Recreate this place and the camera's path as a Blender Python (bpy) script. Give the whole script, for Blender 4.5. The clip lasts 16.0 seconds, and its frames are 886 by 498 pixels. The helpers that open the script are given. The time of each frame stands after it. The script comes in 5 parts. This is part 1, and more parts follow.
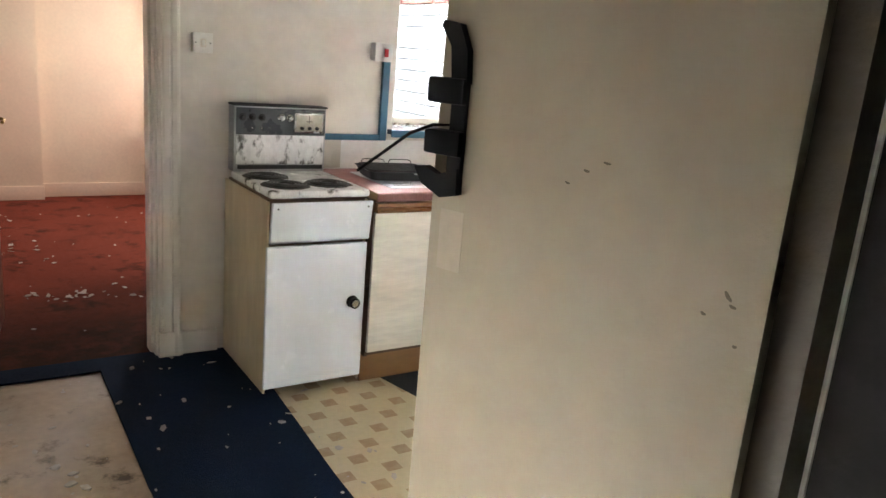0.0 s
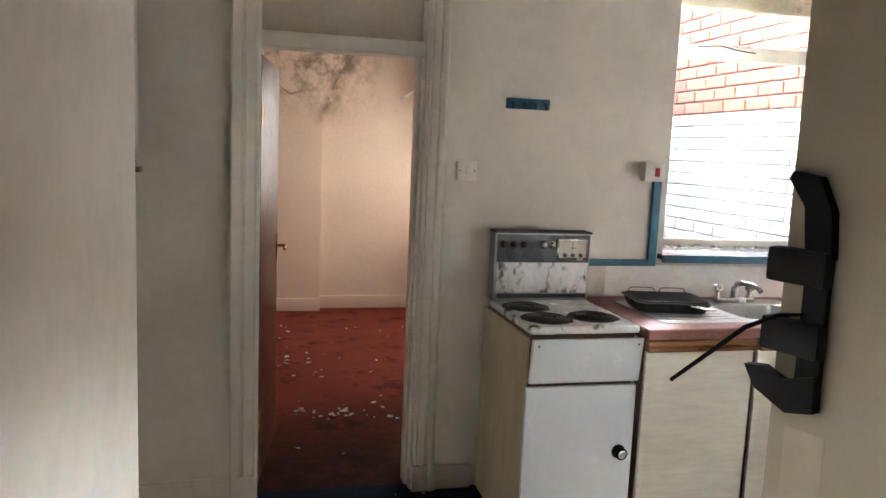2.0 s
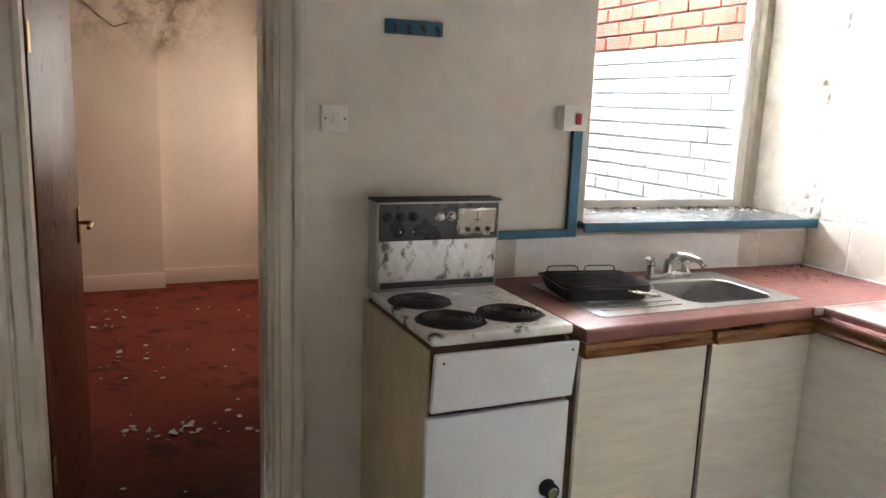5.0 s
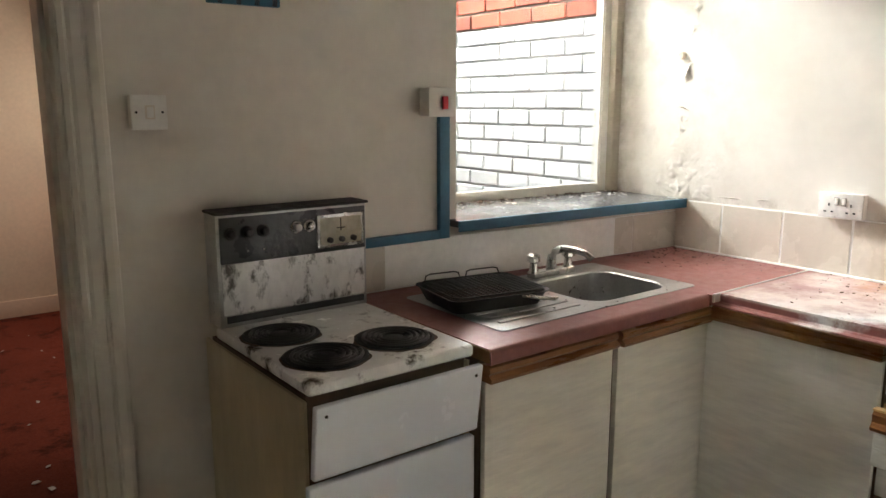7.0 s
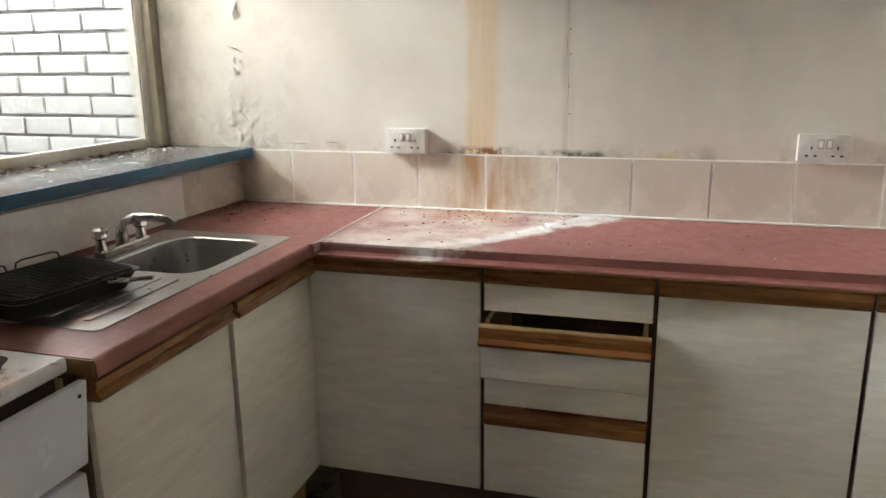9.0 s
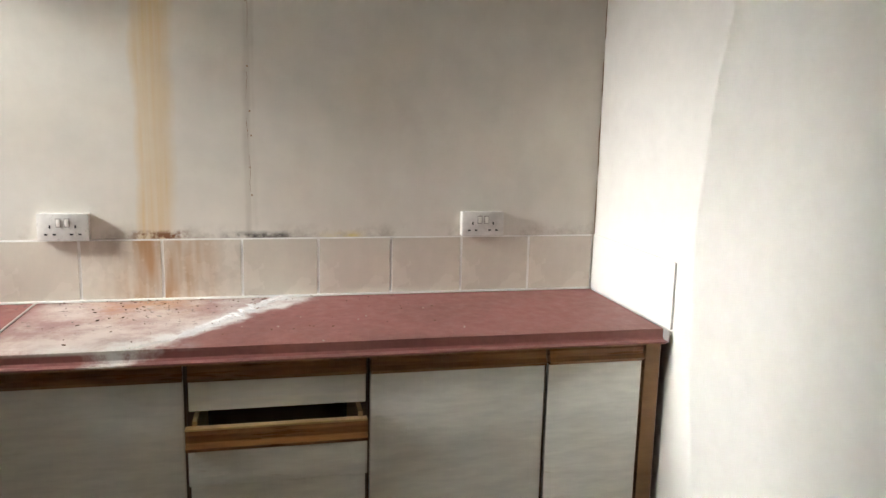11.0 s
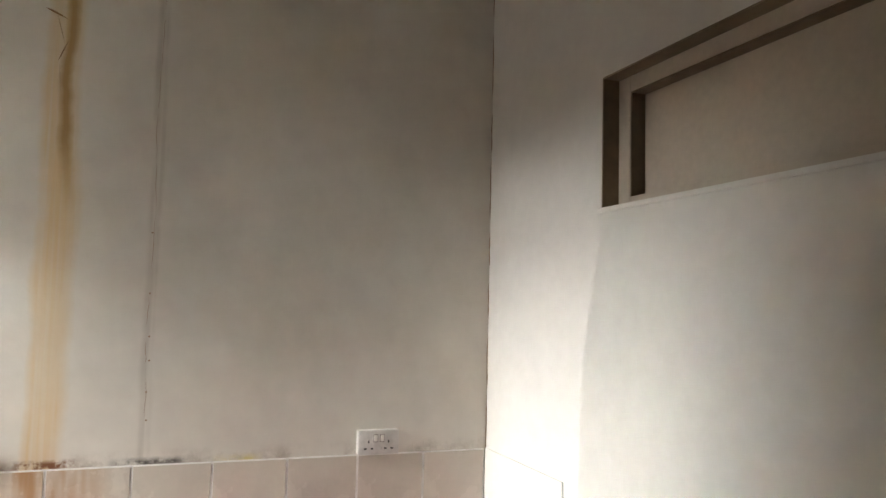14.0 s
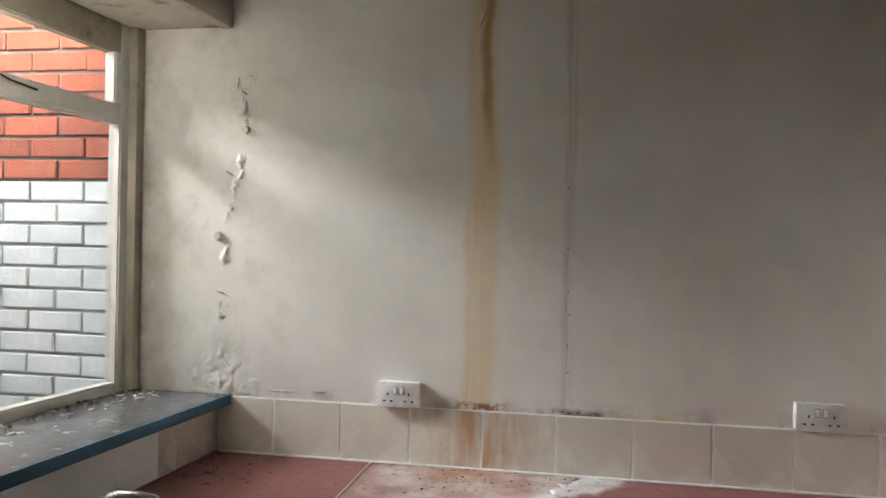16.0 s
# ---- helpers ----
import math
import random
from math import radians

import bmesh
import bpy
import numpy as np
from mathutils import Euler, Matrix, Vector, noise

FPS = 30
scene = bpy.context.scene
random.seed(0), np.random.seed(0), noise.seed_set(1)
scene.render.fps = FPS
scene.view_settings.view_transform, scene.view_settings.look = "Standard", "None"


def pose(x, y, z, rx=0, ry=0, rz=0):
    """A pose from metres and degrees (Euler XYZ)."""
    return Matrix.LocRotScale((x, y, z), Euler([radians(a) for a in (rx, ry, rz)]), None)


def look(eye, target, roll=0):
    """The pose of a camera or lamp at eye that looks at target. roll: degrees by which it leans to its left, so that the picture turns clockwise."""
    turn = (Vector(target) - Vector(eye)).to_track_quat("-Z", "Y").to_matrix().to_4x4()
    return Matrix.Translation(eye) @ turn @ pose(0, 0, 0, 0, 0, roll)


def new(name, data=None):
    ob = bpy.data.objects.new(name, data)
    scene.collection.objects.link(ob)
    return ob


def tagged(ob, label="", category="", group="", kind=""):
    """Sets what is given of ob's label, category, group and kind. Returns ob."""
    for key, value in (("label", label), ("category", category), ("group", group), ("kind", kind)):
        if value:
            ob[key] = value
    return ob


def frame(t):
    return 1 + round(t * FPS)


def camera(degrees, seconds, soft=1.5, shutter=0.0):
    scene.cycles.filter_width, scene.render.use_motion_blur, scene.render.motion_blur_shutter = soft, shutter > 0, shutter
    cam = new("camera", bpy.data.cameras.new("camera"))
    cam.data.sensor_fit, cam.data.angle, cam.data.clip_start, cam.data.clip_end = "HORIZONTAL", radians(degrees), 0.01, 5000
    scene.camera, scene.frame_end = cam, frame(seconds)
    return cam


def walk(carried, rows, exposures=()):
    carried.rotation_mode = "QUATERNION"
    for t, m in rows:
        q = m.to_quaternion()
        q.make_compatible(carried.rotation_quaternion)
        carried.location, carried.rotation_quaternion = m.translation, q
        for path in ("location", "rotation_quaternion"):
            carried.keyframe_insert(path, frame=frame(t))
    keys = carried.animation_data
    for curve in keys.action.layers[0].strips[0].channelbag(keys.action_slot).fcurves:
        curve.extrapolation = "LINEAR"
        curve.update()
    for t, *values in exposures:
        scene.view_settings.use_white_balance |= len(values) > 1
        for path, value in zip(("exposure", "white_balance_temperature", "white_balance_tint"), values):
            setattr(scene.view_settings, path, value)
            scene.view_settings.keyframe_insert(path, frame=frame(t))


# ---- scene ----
cam = camera(60.8, 16.0)
EXPO = 1.0
PATH = [
    (0, (-3.015, -3.51, 1.485), (-1.94, -1.894, 1.001), 4.9),
    (0.2, (-3.026, -3.468, 1.493), (-2.052, -1.793, 0.995), 4.5),
    (0.4, (-3.023, -3.43, 1.496), (-2.149, -1.701, 0.999), 4.2),
    (0.5, (-3.022, -3.439, 1.489), (-2.197, -1.682, 1.005), 4.4),
    (0.6, (-3.017, -3.412, 1.491), (-2.235, -1.634, 1.014), 4.0),
    (1, (-2.999, -3.366, 1.518), (-2.337, -1.526, 1.101), 3.7),
    (1.5, (-2.977, -3.293, 1.546), (-2.408, -1.403, 1.226), 2.8),
    (2, (-2.951, -3.22, 1.551), (-2.47, -1.296, 1.294), 2.4),
    (2.5, (-2.925, -3.064, 1.545), (-2.504, -1.123, 1.303), 2.1),
    (3, (-2.895, -2.942, 1.546), (-2.502, -0.998, 1.291), 2.0),
    (3.5, (-2.862, -2.805, 1.538), (-2.455, -0.866, 1.263), 2.0),
    (4, (-2.811, -2.63, 1.538), (-2.37, -0.702, 1.238), 2.0),
    (4.5, (-2.758, -2.533, 1.537), (-2.216, -0.637, 1.203), 2.0),
    (5, (-2.724, -2.421, 1.526), (-1.927, -0.625, 1.152), 2.2),
    (5.2, (-2.711, -2.36, 1.52), (-1.811, -0.615, 1.138), 2.1),
    (7.3, (-2.617, -1.946, 1.489), (-1.361, -0.438, 1.11), -0.0),
    (7.5, (-2.601, -1.91, 1.489), (-1.279, -0.46, 1.101), 0.1),
    (8, (-2.55, -1.847, 1.474), (-1.028, -0.617, 1.059), -1.0),
    (8.5, (-2.569, -1.738, 1.45), (-0.828, -0.861, 1.006), -1.2),
    (9, (-2.553, -1.666, 1.439), (-0.693, -1.121, 0.945), -0.7),
    (9.5, (-2.518, -1.623, 1.414), (-0.606, -1.36, 0.89), -0.1),
    (9.7, (-2.488, -1.61, 1.412), (-0.568, -1.45, 0.876), -0.3),
    (11.8, (-2.578, -1.353, 1.593), (-0.692, -2.0, 1.432), 2.1),
    (12, (-2.588, -1.385, 1.612), (-0.7, -2.038, 1.5), 2.3),
    (12.5, (-2.617, -1.359, 1.634), (-0.755, -2.089, 1.652), 2.6),
    (13, (-2.635, -1.368, 1.651), (-0.791, -2.138, 1.742), 2.3),
    (13.5, (-2.657, -1.39, 1.652), (-0.814, -2.156, 1.785), 1.7),
    (14, (-2.657, -1.366, 1.648), (-0.792, -2.074, 1.794), 1.4),
    (14.5, (-2.649, -1.333, 1.649), (-0.733, -1.89, 1.782), 1.2),
    (15, (-2.624, -1.261, 1.638), (-0.657, -1.608, 1.741), 1.2),
    (15.5, (-2.562, -1.329, 1.669), (-0.562, -1.318, 1.701), 1.4),
    (16, (-2.534, -1.382, 1.661), (-0.564, -1.032, 1.653), 1.2),
]
walk(cam, [(t, look(eye, target, roll)) for t, eye, target, roll in PATH],
     [(0.0, EXPO + 2.6, 6250, 10), (0.7, EXPO + 2.45, 6250, 10), (2.0, EXPO + 2.1, 6200, 10), (3.5, EXPO + 2.2, 6250, 10), (5.0, EXPO + 1.85, 6350, 10), (7.5, EXPO + 1.1, 6950, 10),
      (9.5, EXPO + 0.8, 6900, 10), (12.0, EXPO + 0.75, 6900, 10), (13.0, EXPO + 0.75, 6950, 10), (14.2, EXPO + 0.75, 6950, 10), (15.3, EXPO + 0.4, 6750, 10), (16.0, EXPO + 0.1, 6600, 10)])

# ---- world and light ----
world = bpy.data.worlds.new("sky")
scene.world = world
world.use_nodes = True
wn = world.node_tree
sky = wn.nodes.new("ShaderNodeTexSky")
sky.sky_type = "NISHITA"
sky.sun_disc = False
sky.sun_elevation, sky.sun_rotation = radians(58), radians(31)
sky.air_density, sky.dust_density = 1.2, 3.0
wn.links.new(sky.outputs[0], wn.nodes["Background"].inputs[0])
wn.nodes["Background"].inputs[1].default_value = 0.065

sun = new("sun", bpy.data.lights.new("sun", "SUN"))
sun.data.energy, sun.data.angle, sun.data.color = 0.25, radians(20), (1.0, 0.95, 0.88)
sun.matrix_basis = look((0, 0, 10), (-3.0, -5.0, 0))


def sky_lamp(name, eye, target, w, h, power, colour, spread=180):
    ob = new(name, bpy.data.lights.new(name, "AREA"))
    ob.data.shape, ob.data.size, ob.data.size_y = "RECTANGLE", w, h
    ob.data.energy, ob.data.color, ob.data.spread = power, colour, radians(spread)
    ob.matrix_basis = look(eye, target)
    return ob


# added lamps stand in for daylight: down the light well onto the kitchen window, and at an unseen back room window
sky_lamp("north_daylight", (-0.5, 6.3, 3.6), (-0.8, -2.6, 1.6), 2.0, 2.4, 58, (0.93, 0.96, 1.0), 60)
sky_lamp("over_wall_daylight", (2.4, 3.2, 3.9), (-2.9, -2.0, 1.1), 2.2, 1.4, 950, (0.92, 0.96, 1.0), 54)
sky_lamp("north_west_daylight", (-1.9, 4.2, 4.45), (-0.05, -1.1, 1.5), 1.6, 1.2, 22, (0.93, 0.96, 1.0), 50)
sky_lamp("back_room_daylight", (-1.26, 2.95, 1.7), (-3.4, 2.75, 0.9), 0.8, 1.1, 3.8, (1.0, 0.93, 0.85))

# ---- mesh helpers ----


def box(bm, x0, x1, y0, y1, z0, z1, bevel=0.0, seg=2):
    vs = [bm.verts.new(p) for p in ((x0, y0, z0), (x1, y0, z0), (x1, y1, z0), (x0, y1, z0),
                                    (x0, y0, z1), (x1, y0, z1), (x1, y1, z1), (x0, y1, z1))]
    fs = [bm.faces.new([vs[i] for i in q]) for q in ((0, 3, 2, 1), (4, 5, 6, 7), (0, 1, 5, 4), (1, 2, 6, 5), (2, 3, 7, 6), (3, 0, 4, 7))]
    if bevel:
        es = list({e for f in fs for e in f.edges})
        bmesh.ops.bevel(bm, geom=es, offset=bevel, segments=seg, affect="EDGES", profile=0.6)
    return bm


def B(*a, bevel=0.0, seg=2):
    return box(bmesh.new(), *a, bevel=bevel, seg=seg)


def cyl(bm, p, q, r0, r1=None, n=20):
    """A closed tapered rod from p to q."""
    p, q = Vector(p), Vector(q)
    r1 = r0 if r1 is None else r1
    turn = (q - p).to_track_quat("Z", "Y").to_matrix()
    rings = []
    for c, r in ((p, r0), (q, r1)):
        rings.append([bm.verts.new(c + turn @ Vector((r * math.cos(a), r * math.sin(a), 0))) for a in [2 * math.pi * k / n for k in range(n)]])
    for k in range(n):
        bm.faces.new((rings[0][k], rings[0][(k + 1) % n], rings[1][(k + 1) % n], rings[1][k]))
    bm.faces.new(rings[0][::-1])
    bm.faces.new(rings[1])
    return bm


def lathe(bm, centre, axis, profile, n=28):
    """profile: (radius, height along axis) pairs."""
    turn = Vector(axis).to_track_quat("Z", "Y").to_matrix()
    c = Vector(centre)
    rings = [[bm.verts.new(c + turn @ Vector((r * math.cos(2 * math.pi * k / n), r * math.sin(2 * math.pi * k / n), h))) for k in range(n)] for r, h in profile]
    for a, b in zip(rings, rings[1:]):
        for k in range(n):
            bm.faces.new((a[k], a[(k + 1) % n], b[(k + 1) % n], b[k]))
    bm.faces.new(rings[0][::-1])
    bm.faces.new(rings[-1])
    return bm


def tube(bm, pts, r, n=10):
    """A bent rod through pts; r is one radius or one for each point."""
    pts = [Vector(p) for p in pts]
    rs = r if isinstance(r, (list, tuple)) else [r] * len(pts)
    rings = []
    for k, p in enumerate(pts):
        d = (pts[min(k + 1, len(pts) - 1)] - pts[max(k - 1, 0)]).normalized()
        up = Vector((0, 0, 1)) if abs(d.z) < 0.95 else Vector((1, 0, 0))
        u = d.cross(up).normalized()
        v = u.cross(d)
        rings.append([bm.verts.new(p + rs[k] * (math.cos(a) * u + math.sin(a) * v)) for a in [2 * math.pi * j / n for j in range(n)]])
    for a, b in zip(rings, rings[1:]):
        for j in range(n):
            bm.faces.new((a[j], a[(j + 1) % n], b[(j + 1) % n], b[j]))
    bm.faces.new(rings[0][::-1])
    bm.faces.new(rings[-1])
    return bm


def prism(bm, outline, axis, a, b):
    """A polygon given in the two other axes, pushed from a to b along axis (0 x, 1 y, 2 z)."""
    def at(p, h):
        p = list(p)
        p.insert(axis, h)
        return bm.verts.new(p)
    lo, hi = [at(p, a) for p in outline], [at(p, b) for p in outline]
    n = len(outline)
    for k in range(n):
        bm.faces.new((lo[k], lo[(k + 1) % n], hi[(k + 1) % n], hi[k]))
    bm.faces.new(lo[::-1])
    bm.faces.new(hi)
    bmesh.ops.recalc_face_normals(bm, faces=bm.faces[:])
    return bm


def lean(x):
    """The kitchen's north wall runs a little out of square east of the door."""
    return -0.027 * max(0.0, min(x, -1.1) + 2.2) - 0.075 * max(0.0, x + 1.1)


def skew(bm):
    for v in bm.verts:
        v.co.y += lean(v.co.x)
    return bm


def mesh_of(name, bm, material, smooth=True):
    bmesh.ops.recalc_face_normals(bm, faces=bm.faces[:])
    me = bpy.data.meshes.new(name)
    bm.to_mesh(me)
    bm.free()
    for m in (material if isinstance(material, (list, tuple)) else [material]):
        me.materials.append(m)
    if smooth:
        for p in me.polygons:
            p.use_smooth = True
        me.set_sharp_from_angle(angle=radians(20))
    return me


def solid(name, bm, material, label, category, kind="", group="", smooth=True):
    """A top-level thing of one mesh, built where it stands."""
    return tagged(new(name, mesh_of(name, bm, material, smooth)), label, category, group, kind)


def thing(name, loc, label, category, group="", kind="", turn=0.0):
    ob = new(name)
    ob.empty_display_size = 0.05
    ob.matrix_basis = pose(*loc, 0, 0, turn)
    return tagged(ob, label, category, group, kind)


def part(name, bm, material, parent, label="", local=False, smooth=True):
    """One mesh under a thing or a part; built in the world's metres, or in the parent's own with local."""
    ob = new(name, mesh_of(name, bm, material, smooth))
    ob.parent = parent
    if not local:
        top = parent
        m = Matrix.Identity(4)
        while top:
            m = top.matrix_basis @ m if top.parent is None else top.matrix_parent_inverse @ top.matrix_basis @ m
            top = top.parent
        ob.matrix_parent_inverse = m.inverted()
    return tagged(ob, label)


def piece(name, me, parent, m):
    ob = new(name, me)
    ob.parent = parent
    ob.matrix_basis = m
    return ob


# ---- materials ----


def surface(name, col, rough=0.6, metal=0.0, big=(1.5, 0.1), fine=(40.0, 0.06), bump=(60.0, 0.08), dirt=None, tint=None, spec=0.5, vary=0.0, stretch=(1, 1, 1)):
    """A painted or natural surface. big, fine: noise scale and how far it changes brightness; bump: scale and height;
    dirt: colour, scale, how much of the surface (0 to 1), strength; tint: a second colour mixed in by broad noise; vary: change from piece to piece."""
    m = bpy.data.materials.new(name)
    m.use_nodes = True
    t = m.node_tree
    N, L = t.nodes, t.links
    bsdf = N["Principled BSDF"]
    co = N.new("ShaderNodeTexCoord").outputs["Object"]
    if stretch != (1, 1, 1):
        mp = N.new("ShaderNodeMapping")
        mp.inputs["Scale"].default_value = stretch
        L.new(co, mp.inputs[0])
        co = mp.outputs[0]

    def noise_of(scale, detail=4.0, rough_=0.55):
        n = N.new("ShaderNodeTexNoise")
        n.inputs["Scale"].default_value, n.inputs["Detail"].default_value, n.inputs["Roughness"].default_value = scale, detail, rough_
        L.new(co, n.inputs["Vector"])
        return n.outputs["Fac"]

    def ramp(fac, lo, hi, a=0.0, b=1.0):
        r = N.new("ShaderNodeMapRange")
        r.inputs[1].default_value, r.inputs[2].default_value, r.inputs[3].default_value, r.inputs[4].default_value = lo, hi, a, b
        L.new(fac, r.inputs[0])
        return r.outputs[0]

    def mix(kind, fac, a, b):
        x = N.new("ShaderNodeMix")
        x.data_type, x.blend_type = "RGBA", kind
        for sock, val in ((x.inputs[0], fac), (x.inputs[6], a), (x.inputs[7], b)):
            if isinstance(val, (int, float)):
                sock.default_value = val
            elif isinstance(val, tuple):
                sock.default_value = (*val, 1)
            else:
                L.new(val, sock)
        return x.outputs[2]

    def grey(fac):
        c = N.new("ShaderNodeCombineColor")
        for k in range(3):
            L.new(fac, c.inputs[k])
        return c.outputs[0]

    colour = (*col,)
    if tint:
        colour = mix("MIX", ramp(noise_of(big[0] * 1.7, 5.0), 0.38, 0.66), colour, tint)
    colour = mix("MULTIPLY", 1.0, colour, grey(ramp(noise_of(big[0], 5.0), 0.3, 0.7, 1 - big[1], 1 + big[1] * 0.4)))
    colour = mix("MULTIPLY", 1.0, colour, grey(ramp(noise_of(fine[0], 3.0), 0.3, 0.7, 1 - fine[1], 1 + fine[1] * 0.4)))
    if vary:
        info = N.new("ShaderNodeObjectInfo")
        colour = mix("MULTIPLY", 1.0, colour, grey(ramp(info.outputs["Random"], 0, 1, 1 - vary, 1.0)))
    rsock = ramp(noise_of(fine[0] * 0.4, 4.0), 0.3, 0.7, max(0.02, rough - 0.08), min(1.0, rough + 0.1))
    if dirt:
        dcol, dscale, amount, strength = dirt
        mask = ramp(noise_of(dscale, 8.0, 0.68), 0.74 - 0.35 * amount, 0.82 - 0.3 * amount, 0, strength)
        colour = mix("MIX", mask, colour, dcol)
    L.new(colour, bsdf.inputs["Base Color"])
    L.new(rsock, bsdf.inputs["Roughness"])
    bsdf.inputs["Metallic"].default_value = metal
    bsdf.inputs["Specular IOR Level"].default_value = spec
    if bump[1]:
        b = N.new("ShaderNodeBump")
        b.inputs["Strength"].default_value, b.inputs["Distance"].default_value = min(1.0, bump[1] * 4), 0.004
        L.new(noise_of(bump[0], 5.0), b.inputs["Height"])
        L.new(b.outputs[0], bsdf.inputs["Normal"])
    m["made"] = name
    return m, (N, L, bsdf, co, noise_of, ramp, mix, grey, colour)


def plain(*a, **k):
    return surface(*a, **k)[0]


def band(N, L, sock, lo0, lo1, hi1, hi0):
    """1 between lo1 and hi1 along a coordinate, falling to 0 at lo0 and hi0."""
    out = []
    for a, b in ((lo0, lo1), (hi0, hi1)):
        r = N.new("ShaderNodeMapRange")
        r.inputs[1].default_value, r.inputs[2].default_value = a, b
        L.new(sock, r.inputs[0])
        out.append(r.outputs[0])
    m = N.new("ShaderNodeMath")
    m.operation = "MULTIPLY"
    L.new(out[0], m.inputs[0])
    L.new(out[1], m.inputs[1])
    return m.outputs[0]


def times(N, L, a, b):
    m = N.new("ShaderNodeMath")
    m.operation = "MULTIPLY"
    for s, v in ((m.inputs[0], a), (m.inputs[1], b)):
        if isinstance(v, (int, float)):
            s.default_value = v
        else:
            L.new(v, s)
    return m.outputs[0]


CREAM = (0.8, 0.76, 0.68)
wall_paint = plain("cream_wall_paint", CREAM, 0.62, big=(1.1, 0.1), fine=(18, 0.05), bump=(30, 0.06), tint=(0.73, 0.68, 0.6), dirt=((0.4, 0.33, 0.24), 3.0, 0.12, 0.35))


def east_wall_paint():
    """Cream paint with the brown leak streak, the sooty crack and grime above the tiles."""
    m, (N, L, bsdf, co, noise_of, ramp, mix, grey, colour) = surface("stained_wall_paint", (0.69, 0.655, 0.595), 0.6, big=(1.3, 0.14), fine=(9, 0.05), bump=(14, 0.12), tint=(0.66, 0.615, 0.54))
    sep = N.new("ShaderNodeSeparateXYZ")
    L.new(co, sep.inputs[0])
    wob = N.new("ShaderNodeMath")
    wob.operation = "MULTIPLY_ADD"
    L.new(noise_of(2.2, 6.0, 0.6), wob.inputs[0])
    wob.inputs[1].default_value = 0.09
    L.new(sep.outputs[1], wob.inputs[2])
    y, z = wob.outputs[0], sep.outputs[2]
    streaks = N.new("ShaderNodeTexNoise")
    mp = N.new("ShaderNodeMapping")
    mp.inputs["Scale"].default_value = (20, 30, 0.7)
    L.new(co, mp.inputs[0])
    L.new(mp.outputs[0], streaks.inputs[0])
    streaks.inputs["Scale"].default_value, streaks.inputs["Detail"].default_value = 1.6, 5
    st = ramp(streaks.outputs[0], 0.35, 0.62)
    leak = times(N, L, band(N, L, y, -1.085, -1.045, -0.985, -0.955), ramp(streaks.outputs[0], 0.2, 0.6, 0.25, 0.75))
    colour = mix("MIX", leak, colour, (0.62, 0.43, 0.2))
    core = times(N, L, times(N, L, band(N, L, y, -1.06, -1.04, -1.03, -1.01), band(N, L, z, 1.9, 2.15, 2.9, 3.0)), 0.8)
    colour = mix("MIX", core, colour, (0.33, 0.19, 0.06))
    soot = times(N, L, times(N, L, band(N, L, y, -1.335, -1.318, -1.31, -1.285), st), 0.35)
    colour = mix("MIX", soot, colour, (0.22, 0.18, 0.14))
    grime = times(N, L, times(N, L, band(N, L, z, 1.08, 1.1, 1.11, 1.16), ramp(noise_of(7, 6, 0.7), 0.48, 0.62)), 0.6)
    colour = mix("MIX", grime, colour, (0.25, 0.2, 0.15))
    smear = times(N, L, times(N, L, band(N, L, y, -1.46, -1.4, -1.27, -1.2), band(N, L, z, 1.09, 1.1, 1.118, 1.135)), ramp(noise_of(16, 6, 0.7), 0.4, 0.55, 0.1, 0.95))
    colour = mix("MIX", smear, colour, (0.05, 0.04, 0.035))
    yellow = times(N, L, times(N, L, band(N, L, y, -1.7, -1.66, -1.58, -1.52), band(N, L, z, 1.08, 1.1, 1.115, 1.135)), ramp(noise_of(18, 5, 0.7), 0.4, 0.6, 0.1, 0.7))
    colour = mix("MIX", yellow, colour, (0.62, 0.5, 0.12))
    rust = times(N, L, times(N, L, band(N, L, y, -1.14, -1.09, -0.97, -0.93), band(N, L, z, 1.09, 1.1, 1.125, 1.14)), ramp(noise_of(30, 5, 0.7), 0.42, 0.55))
    colour = mix("MIX", rust, colour, (0.2, 0.08, 0.03))
    damp = times(N, L, times(N, L, band(N, L, sep.outputs[1], -0.55, -0.2, 0.5, 0.6), ramp(noise_of(5, 8, 0.7), 0.48, 0.68)), 0.42)
    colour = mix("MIX", damp, colour, (0.3, 0.25, 0.19))
    # mildew together with painted shade, darkening the wall beside the window frame
    mildew_and_shade = times(N, L, times(N, L, band(N, L, sep.outputs[1], 0.05, 0.2, 0.5, 0.6), ramp(noise_of(8, 8, 0.7), 0.35, 0.6, 0.3, 1.0)), 0.7)
    colour = mix("MIX", mildew_and_shade, colour, (0.16, 0.12, 0.08))
    L.new(colour, bsdf.inputs["Base Color"])
    return m


wall_stained = east_wall_paint()
wall_white = plain("white_wall_paint", (0.8, 0.78, 0.73), 0.6, big=(0.9, 0.06), fine=(14, 0.04), bump=(40, 0.05))
# unseen ceilings, toned dark to cut the light bounced onto upper walls
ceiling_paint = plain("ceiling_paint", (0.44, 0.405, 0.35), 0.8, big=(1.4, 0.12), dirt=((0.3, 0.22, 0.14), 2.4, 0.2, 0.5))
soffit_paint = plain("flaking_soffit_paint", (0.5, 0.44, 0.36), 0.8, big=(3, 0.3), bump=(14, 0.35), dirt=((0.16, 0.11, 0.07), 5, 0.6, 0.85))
gloss_white = plain("yellowed_gloss_paint", (0.78, 0.74, 0.66), 0.35, big=(2.5, 0.06), fine=(30, 0.03), bump=(25, 0.04), dirt=((0.36, 0.3, 0.22), 9, 0.1, 0.4))
